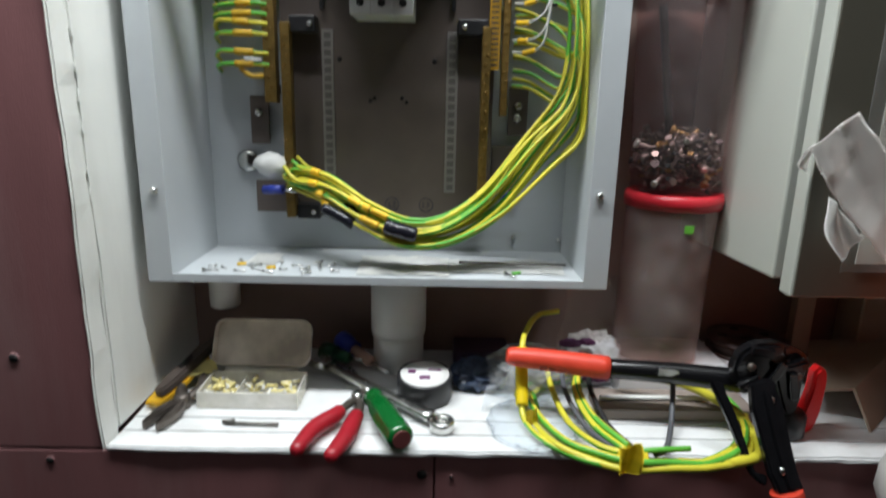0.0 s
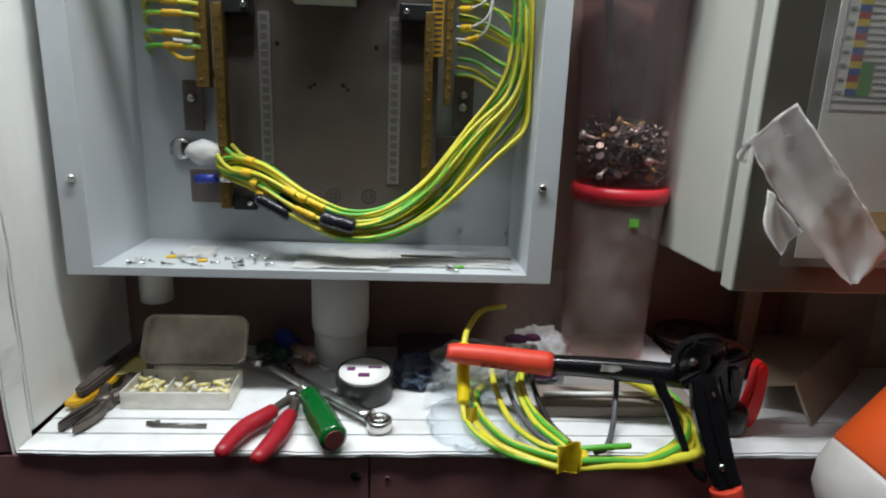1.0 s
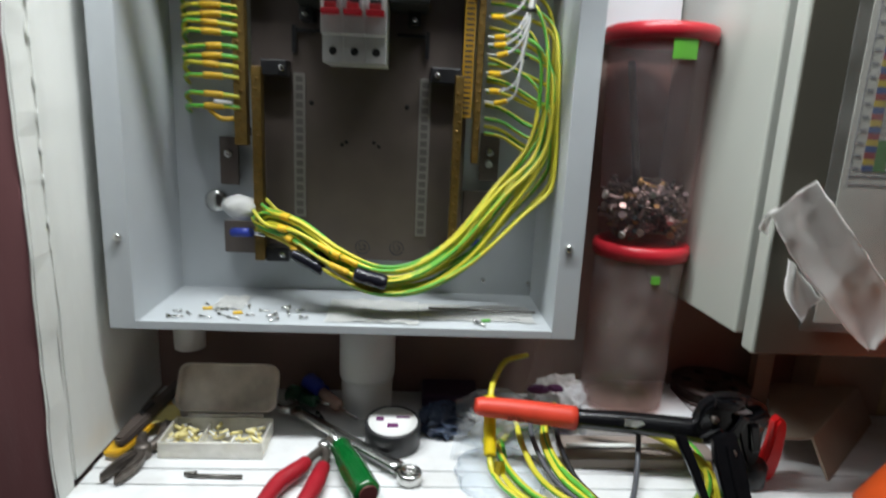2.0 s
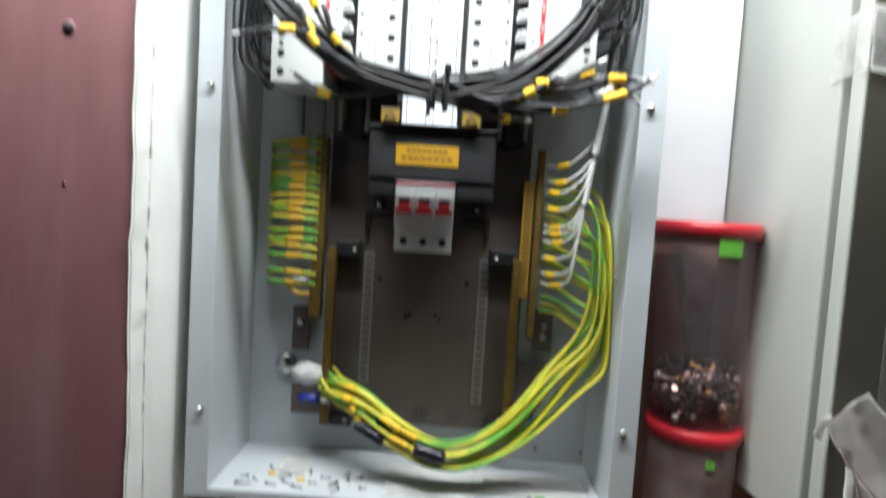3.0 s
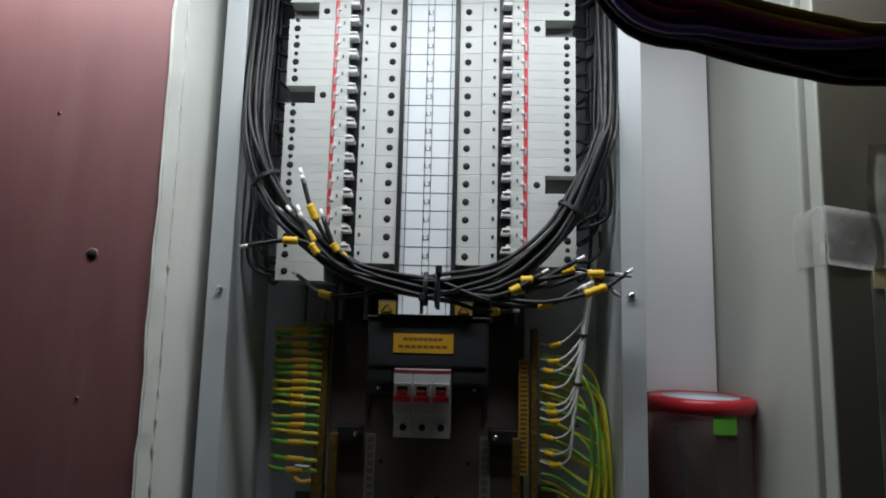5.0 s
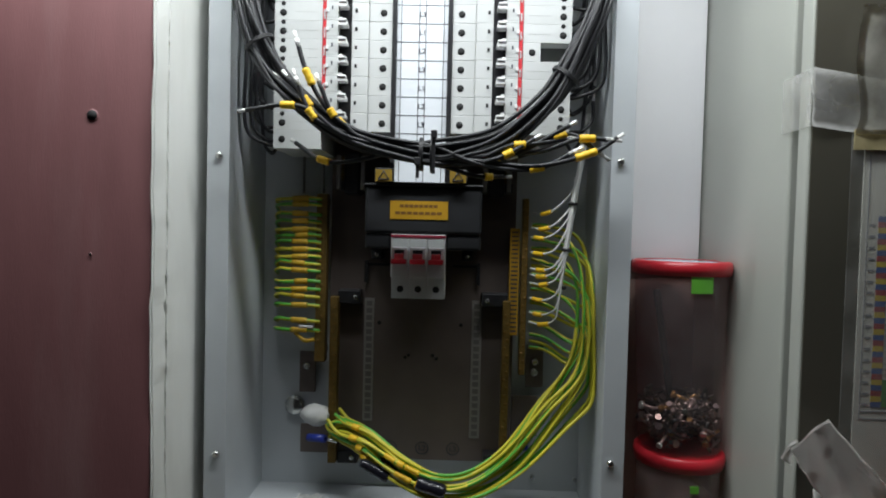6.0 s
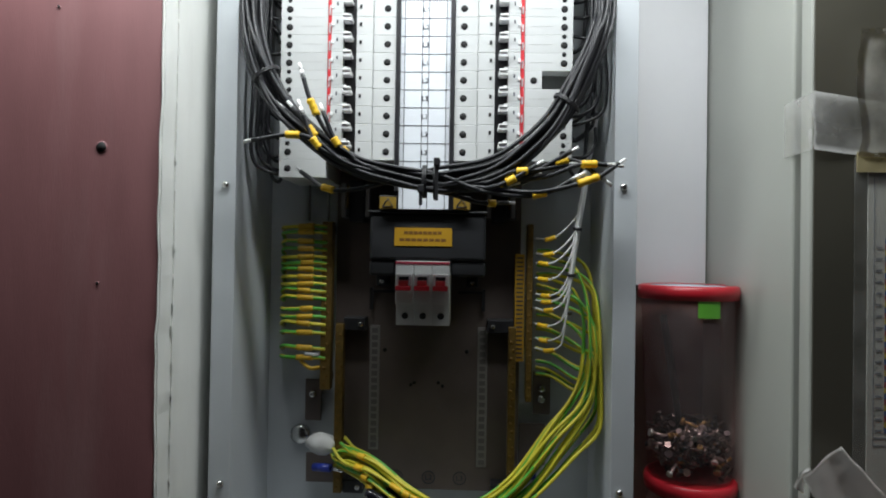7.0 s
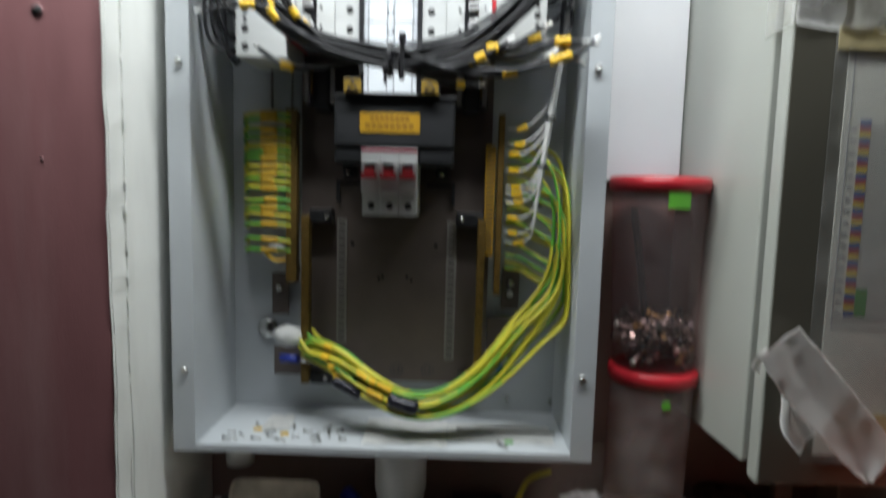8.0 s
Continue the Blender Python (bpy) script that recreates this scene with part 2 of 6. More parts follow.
def place_of(ob):
    m = ob.matrix_basis.copy()
    while ob.parent:
        ob = ob.parent
        m = ob.matrix_basis @ m
    return m


def part(name, bm, material, parent, label=""):
    """One mesh, built in the world's coordinates, under a thing or a part."""
    ob = new(name, finish(bm, name, material))
    ob.parent = parent
    ob.matrix_basis = place_of(parent).inverted()
    return tagged(ob, label)


def solid(name, bm, material, label, category, group="", kind=""):
    """A thing of one mesh."""
    return tagged(new(name, finish(bm, name, material)), label, category, group, kind)


def shared(name, mesh, at, parent):
    """A part that shares its mesh with its likes."""
    ob = new(name, mesh)
    ob.parent = parent
    ob.matrix_basis = place_of(parent).inverted() @ Matrix.Translation(at)
    return ob


# ---- the setting ----
WALL_Y, BACK_Y, SHELF_Z, LEFT_X = -0.073, 0.125, 1.108, -0.2095

floor = solid("floor", boxed(-1.8, 1.8, -2.8, 0.3, -0.06, 0.0), mat("floor_concrete", (0.12, 0.115, 0.11), 0.7, vary=0.2, bump=0.2),
              "grey concrete floor of the small room", "floor", kind="structure")
ceiling = solid("ceiling", boxed(-1.8, 1.8, -2.8, 0.3, 2.6, 2.68), mat("ceiling_paint", (0.5, 0.5, 0.49), 0.8, vary=0.03),
                "plain white painted ceiling", "ceiling", kind="structure")
ROOM = mat("room_paint", (0.20, 0.18, 0.175), 0.8, vary=0.06)
solid("wall_south", boxed(-1.8, 1.8, -2.9, -2.8, 0, 2.6), ROOM, "plain wall behind, in dull grey paint", "wall", kind="structure")
solid("wall_west", boxed(-1.9, -1.8, -2.8, 0.3, 0, 2.6), ROOM, "plain side wall in dull grey paint", "wall", kind="structure")
solid("wall_east", boxed(1.8, 1.9, -2.8, 0.3, 0, 2.6), ROOM, "plain side wall in dull grey paint", "wall", kind="structure")
solid("wall_back", boxed(-1.8, 1.8, BACK_Y, 0.3, 0, 2.6), MAROON_BACK, "brownish maroon board at the back of the wall recess", "wall", kind="structure")


def wall_sheet(x0, x1, z0, z1):
    """A wall board with eased edges."""
    return boxed(x0, x1, WALL_Y, WALL_Y + 0.0125, z0, z1, bevel=0.0012)


north = thing("wall_north", (0, WALL_Y, 0), "maroon wall boards round a white recess, with screw holes", "wall", kind="structure")
part("wall_board", wall_sheet(-1.8, LEFT_X - 0.0025, SHELF_Z - 0.003, 2.6), MAROON, north)
part("wall_board", wall_sheet(-1.8, 0.0515, 0.0, SHELF_Z - 0.0045), MAROON, north)
part("wall_board", wall_sheet(0.0525, 1.8, 0.0, SHELF_Z - 0.0045), MAROON, north)
part("wall_board", wall_sheet(1.0, 1.8, SHELF_Z - 0.003, 2.6), MAROON, north)
part("wall_board", boxed(-1.8, LEFT_X - 0.025, WALL_Y + 0.0135, BACK_Y, 0, 2.6), MAROON, north)
for hx, hz, hr in ((-0.261, 1.603, 0.0042), (-0.269, 1.181, 0.0036), (0.042, 1.086, 0.0042), (-0.253, 1.094, 0.0030), (0.066, 1.084, 0.0015), (-0.262, 1.49, 0.0012), (-0.30, 1.72, 0.0012)):
    bm = lathe([(hr * 0.3, 0.0), (hr * 0.8, 0.0004), (hr, 0.0005), (hr * 1.15, 0.0003), (hr * 1.2, 0.0)], 14)
    bmesh.ops.rotate(bm, verts=bm.verts, matrix=Matrix.Rotation(radians(90), 3, "X"))
    bmesh.ops.translate(bm, verts=bm.verts, vec=(hx, WALL_Y, hz))
    hole = part("screw_hole", bm, MAROON, north)
    disc = lathe([(0, 0.0007), (hr, 0.0007), (hr, 0.0)], 14)
    bmesh.ops.rotate(disc, verts=disc.verts, matrix=Matrix.Rotation(radians(90), 3, "X"))
    bmesh.ops.translate(disc, verts=disc.verts, vec=(hx, WALL_Y, hz))
    part("hole_shadow", disc, HOLE_BLACK, hole)


def rough_board(x0, x1, y0, y1, z0, z1, cuts, amount, axis):
    """A painted board whose long edges wander a little."""
    bm = boxed(x0, x1, y0, y1, z0, z1)
    es = [e for e in bm.edges if abs((e.verts[1].co - e.verts[0].co).normalized()[axis]) > 0.9]
    bmesh.ops.subdivide_edges(bm, edges=es, cuts=cuts, use_grid_fill=True)
    for v in bm.verts:
        n = noise.noise_vector(v.co * 22) * amount + noise.noise_vector(v.co * 90) * amount * 0.5
        n[axis] = 0
        v.co += n
    es = [e for e in bm.edges if e.calc_face_angle(0) > 1]
    bmesh.ops.bevel(bm, geom=es, offset=0.0016, segments=2, affect="EDGES")
    return bm


reveal = thing("trim_reveal", (LEFT_X, WALL_Y, SHELF_Z), "white painted wooden lining of the wall recess, with a cracked joint", "trim", kind="structure")
part("front_board", rough_board(LEFT_X - 0.0024, LEFT_X + 0.0005, WALL_Y - 0.0012, -0.0512, SHELF_Z - 0.006, 2.6, 90, 0.0017, 2), WHITE_WOOD, reveal)
bm = rough_board(LEFT_X - 0.022, LEFT_X, -0.0506, BACK_Y, SHELF_Z, 2.6, 60, 0.0004, 2)
for v in bm.verts:
    if v.co.y < -0.04 and v.co.z < 1.268:
        v.co.y += 0.0024
part("rear_board", bm, WHITE_WOOD, reveal)
for i in range(26):
    z = 1.30 + i * 0.0245 + random.uniform(-0.006, 0.006)
    bm = bmesh.new()
    bmesh.ops.create_icosphere(bm, subdivisions=1, radius=1)
    bmesh.ops.scale(bm, verts=bm.verts, vec=(0.0010, 0.0016, random.uniform(0.002, 0.007)))
    bmesh.ops.translate(bm, verts=bm.verts, vec=(LEFT_X + 0.0005, -0.0505 + random.uniform(-0.001, 0.001), z))
    part("filler_lump", bm, WHITE_WOOD, reveal)
shelf = thing("shelf", (0.4, 0.02, SHELF_Z), "white painted shelf boards at the foot of the recess", "shelf", kind="structure")
part("front_strip", rough_board(LEFT_X + 0.0015, 1.0, WALL_Y - 0.002, -0.0500, SHELF_Z - 0.0055, SHELF_Z - 0.0002, 140, 0.0014, 0), SHELF_WHITE, shelf)
part("middle_strip", rough_board(LEFT_X + 0.0015, 1.0, -0.0498, -0.0285, SHELF_Z - 0.0055, SHELF_Z - 0.0006, 60, 0.0004, 0), SHELF_WHITE, shelf)
part("rear_strip", rough_board(LEFT_X + 0.0015, 1.0, -0.0283, BACK_Y, SHELF_Z - 0.0055, SHELF_Z, 60, 0.0004, 0), SHELF_WHITE, shelf)
white_board = thing("trim_back_board", (0.26, BACK_Y, 1.488), "smooth white board on the back of the recess beside the cabinet", "board", kind="structure")
part("board", boxed(0.203, 0.3055, BACK_Y - 0.0130, BACK_Y - 0.0005, 1.488, 2.6, bevel=0.001), WHITE_BOARD, white_board)

# ---- the distribution cabinet ----
CX0, CX1, CZ0, CZ1, CBACK = -0.197, 0.199, 1.221, 2.10, 0.118
cabinet = thing("distribution_cabinet", (0, CBACK, CZ0), "open grey steel distribution cabinet set in the recess, without its cover", "electrical cabinet")
part("back_panel", boxed(CX0 + 0.018, CX1 - 0.018, CBACK, CBACK + 0.0015, CZ0, CZ1), STEEL_GREY, cabinet)
part("side_panel", boxed(CX0 + 0.0165, CX0 + 0.018, 0.0015, CBACK + 0.0015, CZ0, CZ1), STEEL_GREY, cabinet)
part("side_panel", boxed(CX1 - 0.018, CX1 - 0.0165, 0.0015, CBACK + 0.0015, CZ0, CZ1), STEEL_GREY, cabinet)
part("bottom_panel", boxed(CX0 + 0.018, CX1 - 0.018, 0.0015, CBACK, CZ0 + 0.0015, CZ0 + 0.003), STEEL_GREY, cabinet)
part("top_panel", boxed(CX0 + 0.018, CX1 - 0.018, 0.0015, CBACK, CZ1 - 0.003, CZ1 - 0.0015), STEEL_GREY, cabinet)
for x0, x1 in ((CX0, CX0 + 0.021), (CX1 - 0.021, CX1)):
    part("flange", boxed(x0, x1, 0.0, 0.0015, CZ0, CZ1, bevel=0.0005), STEEL_GREY, cabinet)
    out = x0 if x0 < 0 else x1 - 0.0012
    part("flange_return", boxed(out, out + 0.0012, 0.0015, 0.012, CZ0, CZ1), STEEL_GREY, cabinet)
part("front_lip", boxed(CX0 + 0.021, CX1 - 0.021, 0.0, 0.0015, CZ0, CZ0 + 0.0075, bevel=0.0005), STEEL_GREY, cabinet)
part("front_lip", boxed(CX0 + 0.021, CX1 - 0.021, 0.0, 0.0015, CZ1 - 0.02, CZ1, bevel=0.0005), STEEL_GREY, cabinet)


def bolt(at, r, h, parent, material=CHROME, name="screw"):
    """A pan-head screw that faces the room."""
    bm = lathe([(r, 0), (r, h * 0.5), (r * 0.75, h * 0.9), (r * 0.2, h), (0, h * 0.8)], 12)
    bmesh.ops.rotate(bm, verts=bm.verts, matrix=Matrix.Rotation(radians(90), 3, "X"))
    bmesh.ops.translate(bm, verts=bm.verts, vec=at)
    return part(name, bm, material, parent)


for sx, sz in ((-0.185, 1.3), (0.186, 1.303), (-0.185, 1.581), (0.1865, 1.583), (-0.185, 1.865), (0.186, 1.865)):
    bolt((sx, 0, sz), 0.0034, 0.004, cabinet)
for sx, sz in ((0.130, 1.240), (0.178, 1.238)):
    bolt((sx, CBACK, sz), 0.0026, 0.006, cabinet)

pan = thing("busbar_pan", (0, CBACK, 1.262), "grey-brown sheet metal pan with brass terminal bars", "pan assembly")
part("pan_plate", boxed(-0.1, 0.102, 0.100, 0.1015, 1.262, 2.0, bevel=0.0004), PAN_GREY, pan)
for x in (-0.1, 0.1005):
    part("pan_side", boxed(x, x + 0.0015, 0.1015, CBACK, 1.262, 2.0), PAN_GREY, pan)
for x0, x1, z0, z1 in ((-0.134, -0.116, 1.332, 1.378), (0.118, 0.137, 1.345, 1.392), (-0.132, -0.101, 1.264, 1.296), (0.103, 0.132, 1.29, 1.335)):
    part("bracket", boxed(x0, x1, 0.106, 0.1085, z0, z1, bevel=0.0006), PAN_GREY, pan)
    part("bracket_foot", boxed(x0 + 0.002, x1 - 0.002, 0.1085, CBACK, z0 + 0.006, z0 + 0.009), PAN_GREY, pan)
for bx, bz in ((-0.125, 1.362), (0.127, 1.374), (0.127, 1.362)):
    bolt((bx, 0.106, bz), 0.0042, 0.006, pan, name="bolt")
bm = lathe([(0.0, 0.0), (0.011, 0.0), (0.011, 0.005), (0.008, 0.007), (0, 0.007)], 20)
bmesh.ops.rotate(bm, verts=bm.verts, matrix=Matrix.Rotation(radians(90), 3, "X"))
bmesh.ops.translate(bm, verts=bm.verts, vec=(-0.141, CBACK, 1.314))
part("clamp_washer", bm, CHROME, pan, "dull zinc washer")
for hx, hz, hr in ((-0.045, 1.413, 0.0022), (0.045, 1.413, 0.0022), (-0.012, 1.378, 0.0018), (-0.016, 1.3755, 0.0018), (0.0145, 1.3785, 0.0018), (0.019, 1.375, 0.0018)):
    disc = lathe([(0, 0.0006), (hr, 0.0006), (hr, 0)], 12)
    bmesh.ops.rotate(disc, verts=disc.verts, matrix=Matrix.Rotation(radians(90), 3, "X"))
    bmesh.ops.translate(disc, verts=disc.verts, vec=(hx, 0.100, hz))
    part("pan_hole", disc, HOLE_BLACK, pan)
for x0, x1, z0, z1 in ((-0.0615, -0.0505, 1.304, 1.440), (0.0565, 0.0675, 1.288, 1.440)):
    strip = part("pole_strip", boxed(x0, x1, 0.0985, 0.100, z0, z1, bevel=0.0004), mat("strip_grey", (0.24, 0.225, 0.21), 0.5), pan, "pale perforated strip")
    n = int((z1 - z0) / 0.0078)
    slot = finish(boxed(-0.0031, 0.0031, -0.0004, 0.0004, -0.0026, 0.0026), "slot", mat("slot_grey", (0.13, 0.12, 0.112), 0.6))
    for i in range(n):
        shared("slot", slot, ((x0 + x1) / 2, 0.0983, z0 + 0.0055 + i * 0.0078), strip)


def lettering(words, size, x, y, z, parent, material=INK):
    """Printed letters that face the room."""
    cu = bpy.data.curves.new("lettering", "FONT")
    cu.body, cu.size, cu.align_x, cu.align_y, cu.extrude = words, size, "CENTER", "CENTER", 0.0001
    cu.materials.append(material)
    ob = new("lettering", cu)
    ob.parent = parent
    ob.matrix_basis = place_of(parent).inverted() @ pose(x, y, z, 90, 0, 0)
    return ob


for x, words in ((-0.030, "L1"), (0.005, "L2"), (0.039, "L3")):
    lettering(words, 0.008, x, 0.0993, 1.275, pan)
    ring = bmesh.new()
    tube(ring, [(x + 0.0068 * math.cos(a * math.pi / 12), 0.0998, 1.275 + 0.0068 * math.sin(a * math.pi / 12)) for a in range(25)], 0.0005, 4)
    part("printed_ring", ring, INK, pan)


def terminal_bar(x0, x1, z0, z1, y0, name_label):
    bar = part("terminal_bar", boxed(x0, x1, y0, y0 + 0.012, z0, z1, bevel=0.0008), BRASS, pan, name_label)
    head = lathe([(0.0019, 0), (0.0019, 0.0004), (0.0009, 0.0006), (0, 0.0001)], 8)
    bmesh.ops.rotate(head, verts=head.verts, matrix=Matrix.Rotation(radians(90), 3, "X"))
    head = finish(head, "clamp_screw", mat("dark_brass", (0.20, 0.115, 0.026), 0.4, 0.6))
    for i in range(int((z1 - z0 - 0.006) / 0.0085)):
        shared("clamp_screw", head, ((x0 + x1) / 2 + 0.0012 * (i % 2 * 2 - 1), y0, z0 + 0.006 + i * 0.0085), bar)
    for z in (z0 + 0.008, z1 - 0.012):
        part("standoff", boxed(x0 + 0.001, x1 - 0.001, y0 + 0.0125, 0.1, z, z + 0.008), BLACK_PLASTIC, pan)
    return bar


terminal_bar(-0.0950, -0.0862, 1.264, 1.443, 0.076, "brass earth bar with a row of clamp screws")
terminal_bar(-0.1120, -0.1005, 1.372, 1.552, 0.080, "brass bar with clamp screws")
terminal_bar(0.0885, 0.0965, 1.285, 1.443, 0.076, "brass bar with clamp screws")
terminal_bar(0.1072, 0.1136, 1.364, 1.552, 0.080, "brass neutral bar with a row of clamp screws")
tape_strip = part("number_strip", boxed(0.0950, 0.1050, 0.084, 0.0855, 1.406, 1.520, bevel=0.0003), LABEL_YELLOW, pan, "yellow number strip")
part("strip_backing", boxed(0.0955, 0.1045, 0.0857, 0.1, 1.41, 1.516), BLACK_PLASTIC, pan)
for i in range(24):
    part("printed_bar", boxed(0.0965, 0.1035, 0.0836, 0.0839, 1.4095 + i * 0.0046, 1.4112 + i * 0.0046), INK, tape_strip)
for x0, x1, z0, z1, bx in ((-0.088, -0.064, 1.4355, 1.450, -0.069), (0.066, 0.094, 1.4355, 1.450, 0.072), (-0.086, -0.064, 1.262, 1.276, -0.07), (0.072, 0.098, 1.262, 1.276, 0.08)):
    part("insulator", boxed(x0, x1, 0.082, 0.0998, z0, z1, bevel=0.0012), BLACK_PLASTIC, pan)
    bolt((bx, 0.082, (z0 + z1) / 2), 0.0028, 0.003, pan)
# the slots and the ribbed crossbar beside the main switch
for x in (-0.0600, 0.0622):
    part("side_clip", boxed(x - 0.0018, x + 0.0018, 0.094, 0.0998, 1.4575, 1.4815), BLACK_PLASTIC, pan)
    part("side_arm", boxed(min(x, x * 0.55), max(x, x * 0.55), 0.096, 0.0996, 1.4760, 1.4790), BLACK_PLASTIC, pan)
for x0, x1 in ((-0.090, -0.083), (0.083, 0.090)):
    part("link_bar", boxed(x0, x1, 0.078, 0.084, 1.558, 1.592, bevel=0.0008), BRASS, pan)
for x0, x1 in ((-0.082, -0.066), (0.070, 0.086)):
    part("link_block", boxed(x0, x1, 0.074, 0.099, 1.552, 1.596, bevel=0.0015), COVER_BLACK, pan)

POST_GREY = mat("dull_grey_post", (0.20, 0.19, 0.18), 0.5, vary=0.1)
for x in (-0.0868, -0.0612, 0.0655, 0.0905):
    part("post", boxed(x - 0.0022, x + 0.0022, 0.066, 0.072, 1.5565, 1.5915, bevel=0.0006), POST_GREY, pan, "dull grey upright post")
    part("post_base", boxed(x - 0.004, x + 0.004, 0.0721, 0.0998, 1.5565, 1.566), BLACK_PLASTIC, pan)
for x in (-0.1290, -0.1080):
    part("guide_rod", rod((x, 0.092, 1.553), (x, 0.092, 1.600), 0.0014, 8), POST_GREY, pan)

# the dark cover and the main switch
cover = thing("busbar_cover", (0, 0.1, 1.497), "dark plastic shroud with a yellow warning label", "cover")
bm = boxed(-0.0535, 0.0620, 0.034, 0.0995, 1.512, 1.5585, bevel=0.003)
part("shroud", bm, COVER_BLACK, cover)
part("shroud_lip", boxed(-0.0545, 0.0630, 0.0318, 0.0995, 1.5588, 1.5612, bevel=0.0009), COVER_BLACK, cover)
for x0, x1, bx in ((-0.0535, -0.0275, -0.0467), (0.0275, 0.0620, 0.0496)):
    part("shroud_wing", boxed(x0, x1, 0.0365, 0.0995, 1.4965, 1.5118, bevel=0.0025), COVER_BLACK, cover)
    part("wing_foot", boxed(bx - 0.006, bx + 0.006, 0.080, 0.0995, 1.484, 1.4963, bevel=0.0012), COVER_BLACK, cover)
    bolt((bx, 0.080, 1.4895), 0.0026, 0.003, cover)
warn = part("warning_label", boxed(-0.0285, 0.0285, 0.0332, 0.0342, 1.5265, 1.5445), LABEL_YELLOW, cover, "yellow warning label")
for z, x0, x1 in ((1.5395, -0.019, 0.019), (1.5325, -0.0235, 0.0235)):
    n = 8
    for i in range(n):
        w = (x1 - x0) / n
        part("printed_bar", boxed(x0 + i * w, x0 + i * w + w * 0.82, 0.0330, 0.0331, z - 0.0014, z + 0.0014), mat("label_brown", (0.16, 0.07, 0.01), 0.6) if i == 0 and z > 1.535 else bpy.data.materials["label_brown"], warn)
# Darker yellow puts the shade under the loom into the danger labels.
for x in (-0.0345, 0.0375):
    lab = part("danger_label", boxed(x - 0.008, x + 0.008, 0.0245, 0.0262, 1.5625, 1.5740), mat("shaded_label_yellow", (0.24, 0.15, 0.015), 0.5, vary=0.2, scale=120) if x < 0 else bpy.data.materials["shaded_label_yellow"], cover, "small yellow danger label")
    part("label_holder", boxed(x - 0.009, x + 0.009, 0.0265, 0.06, 1.5618, 1.5755, bevel=0.001), COVER_BLACK, cover)
    tri = bmesh.new()
    tube(tri, [(x - 0.005, 0.0243, 1.5645), (x + 0.005, 0.0243, 1.5645), (x, 0.0243, 1.5725), (x - 0.005, 0.0243, 1.5645)], 0.0007, 4)
    part("printed_triangle", tri, INK, lab)

switch = thing("main_switch", (0, 0.1, 1.447), "white three-pole main switch with red levers", "switch")
for i in range(3):
    x0 = -0.0270 + 0.018 * i
    pole = part("pole", boxed(x0 + 0.0001, x0 + 0.0179, 0.043, 0.0995, 1.447, 1.5125, bevel=0.0006), BREAKER_WHITE, switch)
    part("pole_front", boxed(x0 + 0.0001, x0 + 0.0179, 0.033, 0.0429, 1.469, 1.5115, bevel=0.0008), BREAKER_WHITE, pole)
    part("lever_frame", boxed(x0 + 0.0012, x0 + 0.0168, 0.0285, 0.0329, 1.4870, 1.4990, bevel=0.0010), LEVER_WHITE, pole)
    part("lever_well", boxed(x0 + 0.0042, x0 + 0.0138, 0.0278, 0.0284, 1.4905, 1.4962), BLACK_PLASTIC, pole)
    part("lever", boxed(x0 + 0.0042, x0 + 0.0138, 0.0225, 0.0277, 1.4868, 1.4928, bevel=0.0012), LEVER_RED, pole, "red lever")
    part("lever_lip", boxed(x0 + 0.0016, x0 + 0.0164, 0.0205, 0.0284, 1.4828, 1.4876, bevel=0.0009), RED, pole)
    disc = lathe([(0, 0.0005), (0.0031, 0.0005), (0.0034, 0)], 14)
    bmesh.ops.rotate(disc, verts=disc.verts, matrix=Matrix.Rotation(radians(90), 3, "X"))
    bmesh.ops.translate(disc, verts=disc.verts, vec=(x0 + 0.009, 0.043, 1.4565))
    part("terminal_hole", disc, HOLE_BLACK, pole)
part("red_line", boxed(-0.0268, 0.0268, 0.0325, 0.0329, 1.5085, 1.5110), mat("dark_red", (0.36, 0.03, 0.06), 0.4), switch)


# ---- the breakers ----
PITCH, ROWS_UP, BZ0 = 0.0176, 23, 1.592
BY = 0.025


def face_disc(r, depth=0.0006, seg=12):
    bm = lathe([(0, depth), (r * 0.9, depth), (r, 0)], seg)
    bmesh.ops.rotate(bm, verts=bm.verts, matrix=Matrix.Rotation(radians(90), 3, "X"))
    return bm


